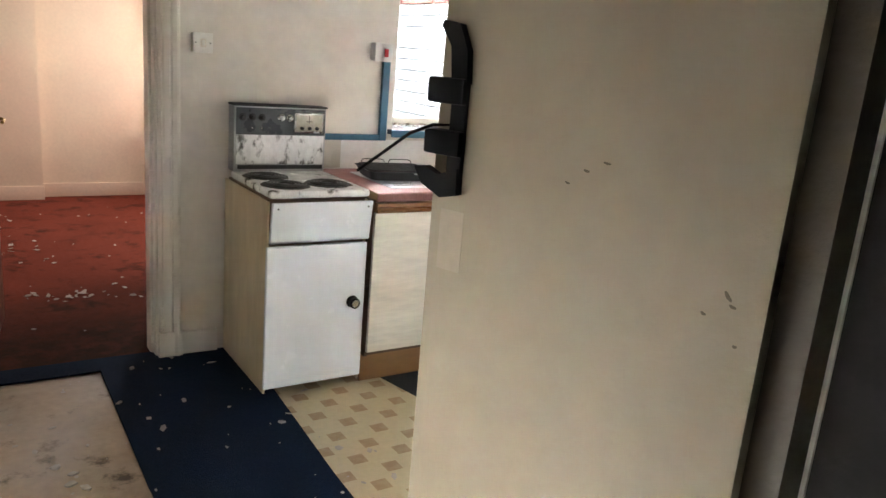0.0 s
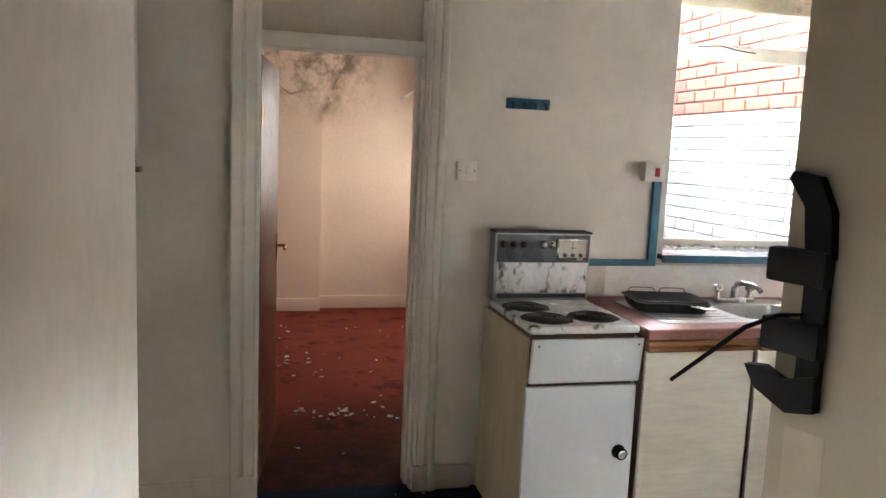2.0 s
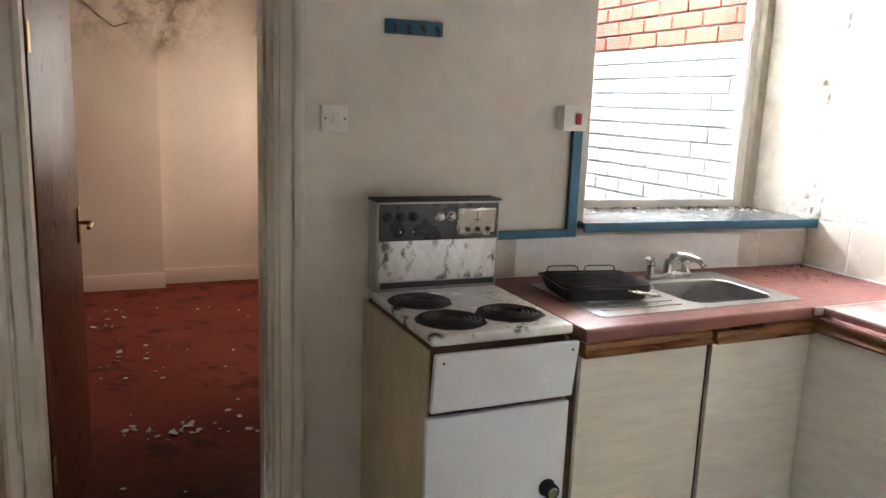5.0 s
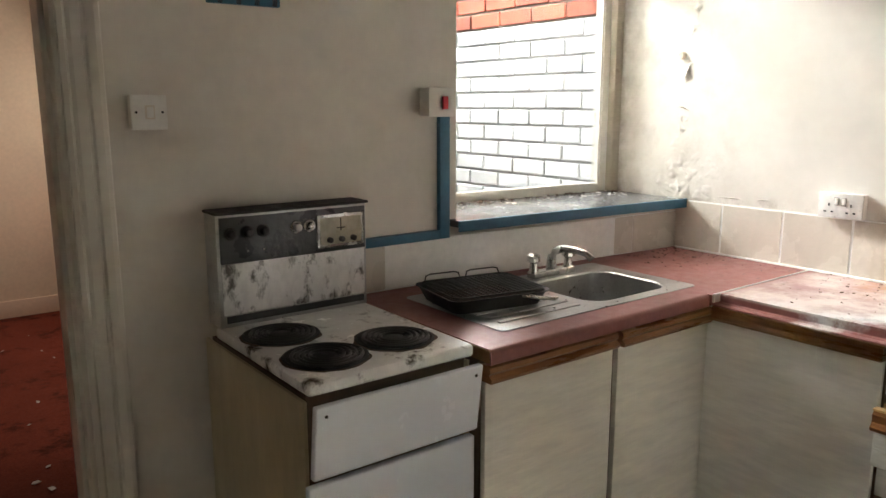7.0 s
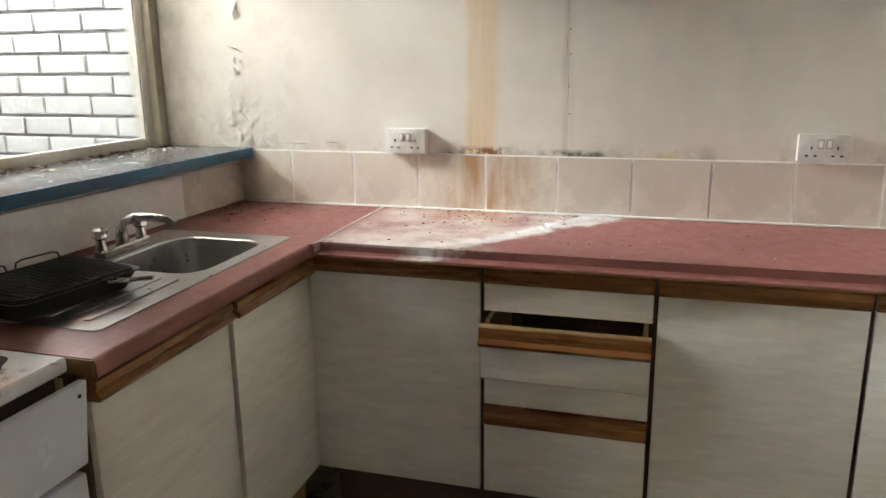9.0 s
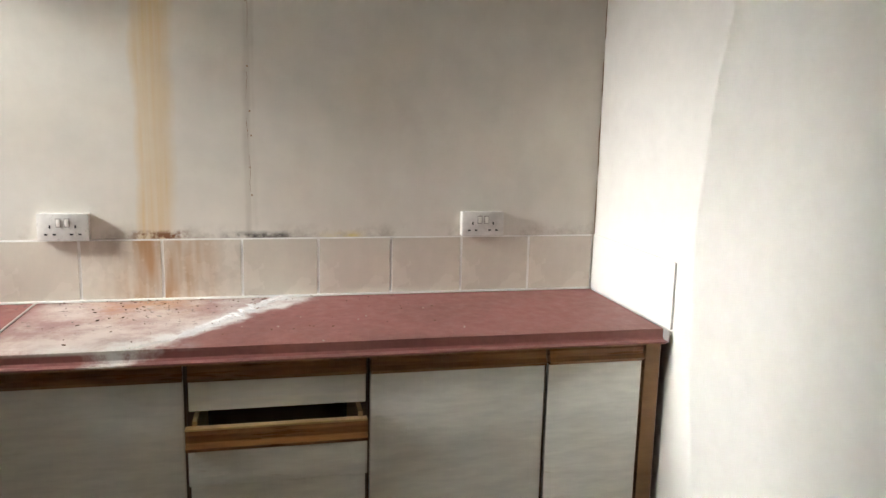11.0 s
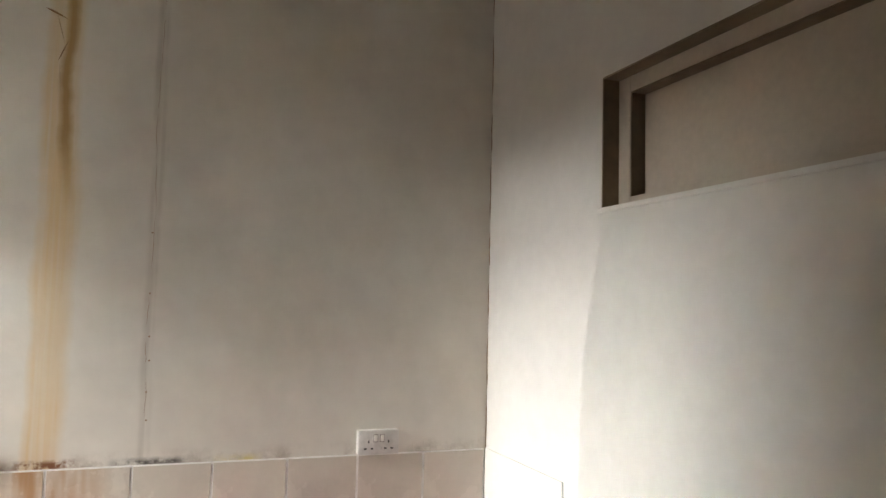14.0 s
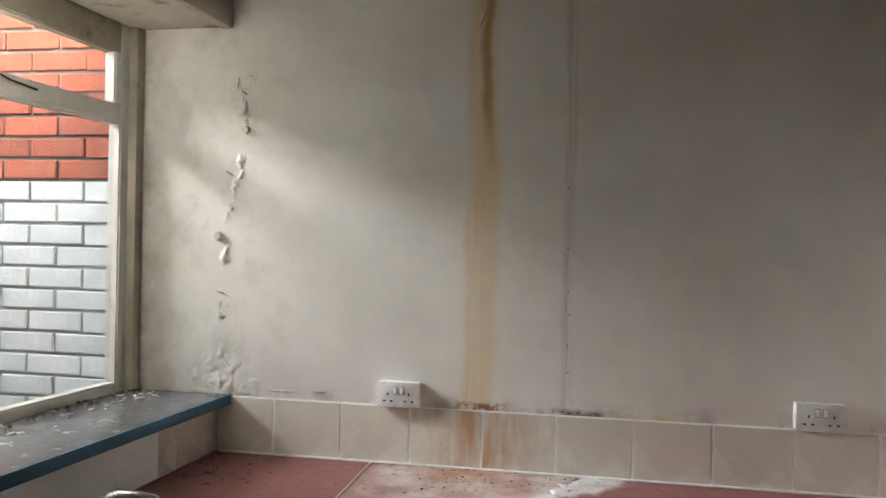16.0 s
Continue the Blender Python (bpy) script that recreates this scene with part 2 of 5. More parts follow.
# grime plus the frame's silhouette shade, both mixed into the base colour
grimy_shaded_frame = plain("grimy_window_paint", (0.56, 0.53, 0.48), 0.45, big=(4, 0.18), fine=(30, 0.06), bump=(25, 0.08), dirt=((0.2, 0.16, 0.11), 8, 0.3, 0.6))
brown_wood = plain("dark_brown_varnish", (0.17, 0.048, 0.02), 0.32, big=(3, 0.2), fine=(30, 0.15), stretch=(6, 6, 0.6), tint=(0.13, 0.05, 0.022))
leaf_paint = plain("cream_door_paint", (0.41, 0.345, 0.25), 0.45, big=(1.5, 0.08), fine=(20, 0.04), dirt=((0.3, 0.22, 0.14), 5, 0.1, 0.4))
blue_paint = plain("blue_gloss_paint", (0.024, 0.125, 0.21), 0.4, big=(6, 0.15), fine=(60, 0.1))
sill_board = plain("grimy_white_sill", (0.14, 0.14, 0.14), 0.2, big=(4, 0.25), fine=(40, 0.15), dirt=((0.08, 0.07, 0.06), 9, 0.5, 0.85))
white_plastic = plain("white_plastic", (0.82, 0.8, 0.75), 0.35, big=(12, 0.08), bump=(60, 0.02), dirt=((0.3, 0.25, 0.18), 40, 0.15, 0.4))
grime_grey = plain("grey_grime", (0.36, 0.34, 0.31), 0.7, big=(30, 0.3))
aged_plastic = plain("yellowed_plastic", (0.74, 0.67, 0.57), 0.4, big=(12, 0.1), bump=(60, 0.02))
grey_plastic = plain("worn_socket_face", (0.64, 0.62, 0.59), 0.4, big=(20, 0.15), bump=(60, 0.02), dirt=((0.2, 0.17, 0.14), 45, 0.42, 0.6))
red_plastic = plain("red_plastic", (0.55, 0.02, 0.03), 0.35)
black_plastic = plain("black_plastic", (0.006, 0.006, 0.008), 0.6, bump=(80, 0.03), spec=0.2)
enamel = plain("white_enamel", (0.84, 0.88, 0.94), 0.2, big=(2, 0.04), fine=(30, 0.02), bump=(12, 0.02), dirt=((0.2, 0.13, 0.06), 14, 0.04, 0.6))
enamel_dirty = plain("scorched_enamel", (0.82, 0.82, 0.81), 0.25, big=(5, 0.1), fine=(40, 0.08), bump=(30, 0.03), dirt=((0.04, 0.033, 0.025), 15, 0.64, 0.9), stretch=(1.35, 1, 0.8))
enamel_hob = plain("greasy_hob_enamel", (0.82, 0.82, 0.8), 0.2, big=(5, 0.08), bump=(20, 0.03), dirt=((0.05, 0.032, 0.018), 11, 0.53, 0.95))
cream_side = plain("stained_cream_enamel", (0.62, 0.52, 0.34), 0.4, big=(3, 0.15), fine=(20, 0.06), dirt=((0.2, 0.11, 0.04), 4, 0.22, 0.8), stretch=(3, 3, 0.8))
panel_black = plain("scratched_black_glass", (0.035, 0.037, 0.04), 0.3, big=(10, 0.3), dirt=((0.2, 0.2, 0.19), 25, 0.2, 0.35))
iron = plain("blackened_iron", (0.016, 0.014, 0.013), 0.65, big=(20, 0.3), bump=(90, 0.1))
element = plain("worn_element_sheath", (0.035, 0.032, 0.03), 0.45, 0.2, big=(30, 0.3), bump=(90, 0.1))
burnt = plain("burnt_brown_spill", (0.05, 0.026, 0.013), 0.7, big=(30, 0.4), bump=(60, 0.2), tint=(0.1, 0.05, 0.025))
clock_face = plain("yellowed_clock_face", (0.5, 0.46, 0.35), 0.3, big=(20, 0.2), dirt=((0.08, 0.06, 0.04), 30, 0.35, 0.7))
char = plain("charred_crust", (0.02, 0.013, 0.01), 0.95, big=(20, 0.4), bump=(50, 0.3), spec=0.1)
chrome = plain("dull_chrome", (0.62, 0.62, 0.6), 0.24, 1.0, big=(20, 0.15), bump=(60, 0.02))
steel = plain("brushed_steel", (0.46, 0.46, 0.45), 0.34, 1.0, big=(4, 0.12), fine=(120, 0.1), bump=(100, 0.02))
brass = plain("brass", (0.55, 0.36, 0.12), 0.35, 1.0)
tray = plain("grey_tin", (0.035, 0.035, 0.036), 0.6, 0.0, big=(10, 0.3), dirt=((0.08, 0.04, 0.02), 10, 0.3, 0.7))
door_board = plain("brushed_white_cabinet_paint", (0.8, 0.78, 0.73), 0.45, big=(2.2, 0.08), fine=(9, 0.1), bump=(9, 0.14), stretch=(1, 1, 6), dirt=((0.42, 0.33, 0.2), 6, 0.2, 0.45))
pull_wood = plain("varnished_pine", (0.24, 0.09, 0.027), 0.3, big=(4, 0.2), fine=(10, 0.2), stretch=(1, 1, 14), tint=(0.31, 0.135, 0.043))
pale_wood = plain("pale_pine", (0.5, 0.32, 0.15), 0.4, big=(4, 0.15), fine=(10, 0.15), stretch=(1, 1, 10))
plinth_wood = plain("brown_plinth_board", (0.27, 0.14, 0.055), 0.5, big=(3, 0.2), stretch=(1, 1, 6))
door_cream = plain("brushed_cream_cabinet_paint", (0.8, 0.755, 0.66), 0.45, big=(2.2, 0.1), fine=(9, 0.1), bump=(9, 0.14), stretch=(1, 1, 6), dirt=((0.42, 0.31, 0.17), 6, 0.22, 0.45))
carcass = plain("dark_carcass", (0.12, 0.075, 0.045), 0.7, big=(3, 0.2))


def worktop_laminate():
    """Pink laminate; chalky plaster spill and rust by the leak on the east run."""
    m, (N, L, bsdf, co, noise_of, ramp, mix, grey, colour) = surface("pink_laminate", (0.31, 0.125, 0.112), 0.52, big=(2, 0.12), fine=(60, 0.1), bump=(60, 0.03), tint=(0.27, 0.115, 0.1), dirt=((0.1, 0.06, 0.045), 11, 0.14, 0.6), spec=0.3)
    sep = N.new("ShaderNodeSeparateXYZ")
    L.new(co, sep.inputs[0])
    n = noise_of(4.0, 7.0, 0.62)
    wob = N.new("ShaderNodeMath")
    wob.operation = "MULTIPLY_ADD"
    L.new(n, wob.inputs[0])
    wob.inputs[1].default_value = 0.3
    L.new(sep.outputs[1], wob.inputs[2])
    slant = N.new("ShaderNodeMath")
    slant.operation = "MULTIPLY_ADD"
    L.new(sep.outputs[0], slant.inputs[0])
    slant.inputs[1].default_value = 0.85
    L.new(wob.outputs[0], slant.inputs[2])
    on_top = ramp(sep.outputs[2], 0.9, 0.909)
    area = times(N, L, band(N, L, slant.outputs[0], -1.42, -1.38, -0.62, -0.55), on_top)
    keep = band(N, L, sep.outputs[1], -1.6, -1.5, -0.74, -0.69)
    haze = times(N, L, times(N, L, area, keep), ramp(noise_of(6, 8, 0.7), 0.38, 0.6, 0.2, 0.9))
    colour = mix("MIX", haze, colour, (0.64, 0.56, 0.51))
    edge = times(N, L, times(N, L, band(N, L, slant.outputs[0], -1.45, -1.4, -1.35, -1.29), keep), ramp(noise_of(14, 6, 0.7), 0.36, 0.52, 0.2, 0.95))
    colour = mix("MIX", edge, colour, (0.72, 0.7, 0.67))
    rim = times(N, L, times(N, L, times(N, L, band(N, L, sep.outputs[0], -0.6, -0.575, -0.54, -0.48), on_top), band(N, L, sep.outputs[1], -1.25, -1.1, -0.72, -0.7)), ramp(noise_of(14, 6, 0.7), 0.4, 0.58, 0, 0.8))
    colour = mix("MIX", rim, colour, (0.7, 0.67, 0.63))
    rust = times(N, L, times(N, L, band(N, L, sep.outputs[0], -0.3, -0.1, 0.1, 0.2), band(N, L, sep.outputs[1], -1.25, -1.1, -0.95, -0.8)), ramp(noise_of(9, 7, 0.7), 0.4, 0.62, 0, 0.85))
    colour = mix("MIX", rust, colour, (0.42, 0.19, 0.07))
    crumbs = times(N, L, times(N, L, band(N, L, sep.outputs[1], -1.6, -1.35, -0.2, -0.1), band(N, L, sep.outputs[0], -0.45, -0.25, 0.1, 0.2)), ramp(noise_of(42, 5, 0.7), 0.6, 0.66, 0, 0.9))
    colour = mix("MIX", crumbs, colour, (0.06, 0.04, 0.03))
    L.new(colour, bsdf.inputs["Base Color"])
    return m


laminate = worktop_laminate()
joint_strip = plain("aluminium_strip", (0.7, 0.69, 0.66), 0.35, 0.6)
tile_glaze = plain("cream_tile_glaze", (0.66, 0.6, 0.52), 0.25, big=(6, 0.06), fine=(18, 0.04), bump=(16, 0.16), vary=0.06)


def tile_rusty():
    m, (N, L, bsdf, co, noise_of, ramp, mix, grey, colour) = surface("rust_stained_tile_glaze", (0.66, 0.6, 0.52), 0.25, big=(6, 0.06), bump=(10, 0.03))
    mp = N.new("ShaderNodeMapping")
    mp.inputs["Scale"].default_value = (30, 22, 3)
    L.new(co, mp.inputs[0])
    n = N.new("ShaderNodeTexNoise")
    n.inputs["Scale"].default_value = 1.0
    L.new(mp.outputs[0], n.inputs[0])
    sep = N.new("ShaderNodeSeparateXYZ")
    L.new(co, sep.inputs[0])
    k = times(N, L, band(N, L, sep.outputs[1], -0.2, -0.06, 0.06, 0.2), ramp(n.outputs[0], 0.4, 0.65, 0.12, 0.8))
    L.new(mix("MIX", k, colour, (0.42, 0.22, 0.08)), bsdf.inputs["Base Color"])
    return m


tile_stained = tile_rusty()
grout = plain("white_grout", (0.9, 0.89, 0.86), 0.8, big=(6, 0.08), dirt=((0.3, 0.22, 0.15), 20, 0.12, 0.5))
lino_beige = plain("worn_beige_flooring", (0.45, 0.34, 0.235), 0.6, big=(1.6, 0.25), fine=(25, 0.14), dirt=((0.06, 0.04, 0.025), 5.5, 0.5, 0.9), tint=(0.47, 0.37, 0.27))
blue_carpet = plain("dark_blue_carpet", (0.01, 0.022, 0.05), 0.95, big=(3, 0.2), fine=(160, 0.35), bump=(220, 0.25), spec=0.1, dirt=((0.16, 0.16, 0.16), 26, 0.12, 0.6))
dark_mat = plain("dark_grey_mat", (0.03, 0.032, 0.038), 0.9, big=(4, 0.2), fine=(120, 0.3), bump=(150, 0.2))


def trodden_shaded_carpet():
    """Red carpet, blackened towards the doorway by trodden-in dirt and by shade painted with it."""
    m, (N, L, bsdf, co, noise_of, ramp, mix, grey, colour) = surface("red_carpet", (0.21, 0.045, 0.026), 0.95, big=(1.1, 0.3), fine=(120, 0.25), bump=(180, 0.25), spec=0.1)
    spots = ramp(noise_of(4.2, 8.0, 0.68), 0.53, 0.64, 0, 0.72)
    colour = mix("MIX", spots, colour, (0.03, 0.012, 0.008))
    sep = N.new("ShaderNodeSeparateXYZ")
    L.new(co, sep.inputs[0])
    wob = N.new("ShaderNodeMath")
    wob.operation = "MULTIPLY_ADD"
    L.new(noise_of(2.4, 7.0, 0.65), wob.inputs[0])
    wob.inputs[1].default_value = 1.1
    L.new(sep.outputs[1], wob.inputs[2])
    # one dark mask holds both the trodden dirt and the doorway's shade
    dirt = times(N, L, ramp(wob.outputs[0], 1.9, 0.75), ramp(noise_of(11, 6, 0.7), 0.3, 0.55, 0.55, 0.92))
    colour = mix("MIX", dirt, colour, (0.03, 0.016, 0.01))
    L.new(colour, bsdf.inputs["Base Color"])
    return m


red_carpet = trodden_shaded_carpet()
pink_wall = plain("pink_cream_wall_paint", (0.72, 0.52, 0.38), 0.7, big=(0.9, 0.12), bump=(24, 0.08), tint=(0.7, 0.53, 0.4))
# near black, so the hall's lack of light is put into the colour
hall_shade_tone = plain("dark_hall_wall", (0.01, 0.0085, 0.007), 0.8)
flake_paint = plain("fallen_paint_flakes", (0.5, 0.45, 0.4), 0.7, big=(20, 0.2))
chalk = plain("chalky_plaster", (0.74, 0.73, 0.71), 0.9, big=(12, 0.15), bump=(50, 0.3))
gap_brown = plain("brown_backing_plaster", (0.22, 0.16, 0.1), 0.9, big=(20, 0.3))
rust_crumb = plain("brown_crumbs", (0.15, 0.085, 0.05), 0.9, big=(40, 0.5))
plaster = plain("broken_plaster", (0.62, 0.54, 0.43), 0.85, big=(20, 0.2), bump=(60, 0.3))
brick_red = plain("red_brick", (0.34, 0.065, 0.03), 0.85, big=(8, 0.2), fine=(60, 0.2), bump=(60, 0.3), vary=0.4, tint=(0.29, 0.075, 0.04))
brick_white = plain("white_painted_brick", (0.54, 0.545, 0.55), 0.7, big=(8, 0.16), fine=(60, 0.08), bump=(40, 0.25), vary=0.1, dirt=((0.3, 0.29, 0.27), 14, 0.2, 0.5))
mortar = plain("grey_mortar", (0.16, 0.15, 0.14), 0.9, big=(10, 0.2), bump=(60, 0.2))
mortar_white = plain("painted_mortar", (0.38, 0.38, 0.38), 0.9, big=(10, 0.25))
bounce_black = plain("dark_bitumen_render", (0.03, 0.03, 0.029), 0.95, big=(2, 0.2), bump=(50, 0.2), spec=0.1)
concrete = plain("yard_concrete", (0.3, 0.29, 0.27), 0.9, big=(1.5, 0.2))
board_grey = plain("painted_infill_board", (0.6, 0.52, 0.42), 0.5, big=(2, 0.06))
reveal_shade_brown = plain("old_brown_gloss", (0.2, 0.14, 0.08), 0.45, big=(5, 0.2), fine=(30, 0.1), tint=(0.24, 0.17, 0.1))
# grimy brown of the window head, also painted shade on the outer stile
grimy_shade_jamb = plain("grimy_brown_jamb", (0.3, 0.26, 0.2), 0.6, big=(5, 0.25), bump=(25, 0.12), dirt=((0.1, 0.075, 0.05), 7, 0.4, 0.7))
# brown deepened so that the hall's shade sits in the jamb colour
shaded_jamb = plain("dark_brown_jamb_paint", (0.1, 0.08, 0.055), 0.5, big=(5, 0.2), fine=(30, 0.1))
scuff_brown = plain("dull_scuff_mark", (0.17, 0.14, 0.1), 0.8)
# blue taken near black: the hooks' shadows are put into their colour
hook_shade_blue = plain("worn_dark_blue_paint", (0.006, 0.03, 0.055), 0.4, big=(8, 0.2))
paper = plain("stuck_paper", (0.48, 0.41, 0.32), 0.8)
lock_red = plain("dark_red_lock_paint", (0.1, 0.012, 0.012), 0.45)
yellow_board = plain("yellowed_board", (0.5, 0.4, 0.22), 0.6, big=(8, 0.2))


def mouldy_wall():
    m, (N, L, bsdf, co, noise_of, ramp, mix, grey, colour) = surface("mouldy_pink_wall", (0.72, 0.53, 0.39), 0.75, big=(0.9, 0.12), bump=(20, 0.1), tint=(0.72, 0.58, 0.42))
    sep = N.new("ShaderNodeSeparateXYZ")
    L.new(co, sep.inputs[0])
    k = times(N, L, ramp(sep.outputs[2], 1.7, 2.25), times(N, L, ramp(noise_of(5.5, 9, 0.72), 0.45, 0.61), band(N, L, sep.outputs[0], -3.6, -3.1, -2.2, -1.7)))
    splay = N.new("ShaderNodeMath")
    splay.operation = "MULTIPLY_ADD"
    L.new(sep.outputs[2], splay.inputs[0])
    splay.inputs[1].default_value = -0.409
    L.new(sep.outputs[0], splay.inputs[2])
    edge = times(N, L, times(N, L, band(N, L, splay.outputs[0], -3.19, -3.13, -3.09, -2.98), ramp(sep.outputs[2], 1.72, 1.9)), ramp(noise_of(9, 8, 0.7), 0.36, 0.55, 0.1, 0.8))
    colour = mix("MIX", edge, colour, (0.17, 0.115, 0.065))
    L.new(mix("MIX", times(N, L, k, 0.85), colour, (0.16, 0.11, 0.06)), bsdf.inputs["Base Color"])
    return m


mould = mouldy_wall()


def vinyl_sheet():
    """Cream vinyl printed with small tan squares in staggered rows."""
    m, (N, L, bsdf, co, noise_of, ramp, mix, grey, colour) = surface("patterned_vinyl", (0.62, 0.52, 0.33), 0.4, big=(2, 0.1), fine=(40, 0.06), bump=(40, 0.03), dirt=((0.25, 0.17, 0.09), 6, 0.15, 0.5))
    sep = N.new("ShaderNodeSeparateXYZ")
    L.new(co, sep.inputs[0])

    def math_(op, a, b=None):
        q = N.new("ShaderNodeMath")
        q.operation = op
        for s, v in zip(q.inputs, (a, b)):
            if v is None:
                continue
            if isinstance(v, (int, float)):
                s.default_value = v
            else:
                L.new(v, s)
        return q.outputs[0]
    masks = []
    for ox, oy in ((0.0, 0.0), (VP / 2, VP / 2)):
        inside = None
        for sock, o in ((sep.outputs[0], ox), (sep.outputs[1], oy)):
            f = math_("FLOORED_MODULO", math_("ADD", sock, o + 20 * VP), VP)
            w = math_("LESS_THAN", math_("ABSOLUTE", math_("SUBTRACT", f, VP / 2)), VS / 2)
            inside = w if inside is None else math_("MULTIPLY", inside, w)
        masks.append(inside)
    both = math_("MULTIPLY", math_("MAXIMUM", masks[0], masks[1]), ramp(noise_of(30, 4), 0.3, 0.6, 0.6, 0.9))
    L.new(mix("MIX", both, colour, (0.36, 0.22, 0.11)), bsdf.inputs["Base Color"])
    return m


VP, VS = 0.19, 0.062
vinyl = vinyl_sheet()


def glass_pane():
    m = bpy.data.materials.new("window_glass")
    m.use_nodes = True
    N, L = m.node_tree.nodes, m.node_tree.links
    N.remove(N["Principled BSDF"])
    tr, gl, mx = (N.new("ShaderNodeBsdfTransparent"), N.new("ShaderNodeBsdfGlossy"), N.new("ShaderNodeMixShader"))
    tr.inputs[0].default_value = (0.93, 0.95, 0.95, 1)
    gl.inputs["Roughness"].default_value = 0.03
    mx.inputs[0].default_value = 0.05
    L.new(tr.outputs[0], mx.inputs[1])
    L.new(gl.outputs[0], mx.inputs[2])
    L.new(mx.outputs[0], N["Material Output"].inputs[0])
    return m


glass = glass_pane()

# ---- the large structure ----
CEIL = 3.0
DX0, DX1, DZ = -2.94, -2.262, 1.945      # doorway to the back room
WX0, WZ0, WZ1 = -1.085, 1.09, 2.43       # kitchen window opening, up to the east wall
SOUTH = -2.568


def wall(name, label, *boxes, mat, skewed=False):
    bm = bmesh.new()
    for b in boxes:
        box(bm, *b)
    if skewed:
        bmesh.ops.subdivide_edges(bm, edges=[e for e in bm.edges if abs(e.verts[0].co.x - e.verts[1].co.x) > 0.5], cuts=6)
        skew(bm)
    return solid(name, bm, mat, label, "wall", "structure", smooth=False)


wall("wall_north", "cream painted kitchen wall with doorway and window recess",
     (-3.75, DX0 - 0.02, 0.0, 0.14, 0, CEIL), (DX0 - 0.02, DX1 + 0.02, 0.0, 0.14, 2.46, CEIL), (DX1 + 0.02, -2.2, 0.0, 0.14, 0, CEIL), mat=wall_paint)
wall("wall_north_window", "cream painted kitchen wall round the window recess",
     (-2.2, WX0, 0.0, 0.42, 0, CEIL), (WX0, 0.0, 0.0, 0.42, 0, WZ0), (WX0, 0.0, 0.0, 0.42, WZ1 + 0.012, CEIL), mat=wall_paint, skewed=True)
wall("wall_east", "stained cream wall with brown leak streak and flaking plaster", (0.0, 0.14, SOUTH - 0.12, 0.33, 0, CEIL), mat=wall_stained)
BL0, BL1, BLZ0, BLZ1 = -1.775, -0.78, 1.935, 2.325    # borrowed light in the south wall
wall("wall_south", "plain white painted wall with a boarded borrowed light",
     (-2.1, BL0, SOUTH - 0.14, SOUTH, 0, CEIL), (BL0, BL1, SOUTH - 0.14, SOUTH, 0, BLZ0), (BL0, BL1, SOUTH - 0.14, SOUTH, BLZ1, CEIL), (BL1, 0.0, SOUTH - 0.14, SOUTH, 0, CEIL), mat=wall_white)
wall("wall_south_return", "cream wall beside the kitchen entrance", (-2.1, -2.0, -3.04, SOUTH - 0.14, 0, CEIL), mat=wall_paint)
wall("wall_west", "smooth cream wall projecting beside the entrance", (-3.75, -3.175, -4.9, -1.68, 0, CEIL), mat=wall_paint)
wall("wall_alcove", "cream wall at the back of the boiler alcove", (-3.87, -3.75, -1.9, 0.14, 0, CEIL), mat=wall_paint)
wall("wall_hall", "hall wall coloured near black for lack of light", (-2.1, -1.94, -4.9, -3.042, 0, CEIL), (-3.175, -1.94, -5.0, -4.9, 0, CEIL), (-3.175, -2.102, -3.08, -2.98, 2.06, CEIL), mat=hall_shade_tone)
solid("ceiling", B(-3.87, 0.14, -5.0, 0.42, CEIL, CEIL + 0.12), ceiling_paint, "unseen kitchen ceiling, toned dark to limit bounced light", "ceiling", "structure")
solid("floor", B(-3.87, 0.14, -5.0, 0.14, -0.12, 0.0), lino_beige, "worn beige flooring with dark scuffs", "floor", "structure")

# back room beyond the doorway
RX1, RY1, RC = -1.2, 3.97, 2.62
wall("wall_back_room_north", "mould-spotted pink cream wall of the back room", (-4.7, RX1 + 0.15, RY1, RY1 + 0.15, 0, RC + 0.1), mat=mould)
wall("wall_back_room_west", "pink cream wall of the back room", (-4.85, -4.7, 0.14, RY1 + 0.15, 0, RC + 0.1), mat=pink_wall)
# this opening is out of view, assumed as the back room's light source
wall("wall_back_room_east", "pink cream wall of the back room with an assumed, unseen window opening",
     (RX1, RX1 + 0.15, 0.43, 2.5, 0, RC + 0.1), (RX1, RX1 + 0.15, 3.4, RY1, 0, RC + 0.1), (RX1, RX1 + 0.15, 2.5, 3.4, 0, 1.1), (RX1, RX1 + 0.15, 2.5, 3.4, 2.3, RC + 0.1), mat=pink_wall)
# unseen skin, added in black to soak up light bounced off this wall
ox0, ox1 = RX1 + 0.152, RX1 + 0.17
wall("wall_back_room_outside", "unseen black skin on the back room, added to soak up bounced light",
     (ox0, ox1, 0.43, 2.5, -0.13, RC + 0.1), (ox0, ox1, 3.4, RY1 + 0.15, -0.13, RC + 0.1), (ox0, ox1, 2.5, 3.4, -0.13, 1.1), (ox0, ox1, 2.5, 3.4, 2.3, RC + 0.1),
     (RX1 + 0.002, ox1, 3.38, 3.3995, 1.121, 2.279), (RX1 + 0.002, ox1, 2.5005, 2.52, 1.121, 2.279), (RX1 + 0.002, ox1, 2.5005, 3.3995, 1.1005, 1.12), (RX1 + 0.002, ox1, 2.5005, 3.3995, 2.28, 2.2995), mat=bounce_black)
wall("wall_back_room_south", "pink cream wall beside the doorway", (-4.7, -3.75, 0.0, 0.14, 0, RC), mat=pink_wall)
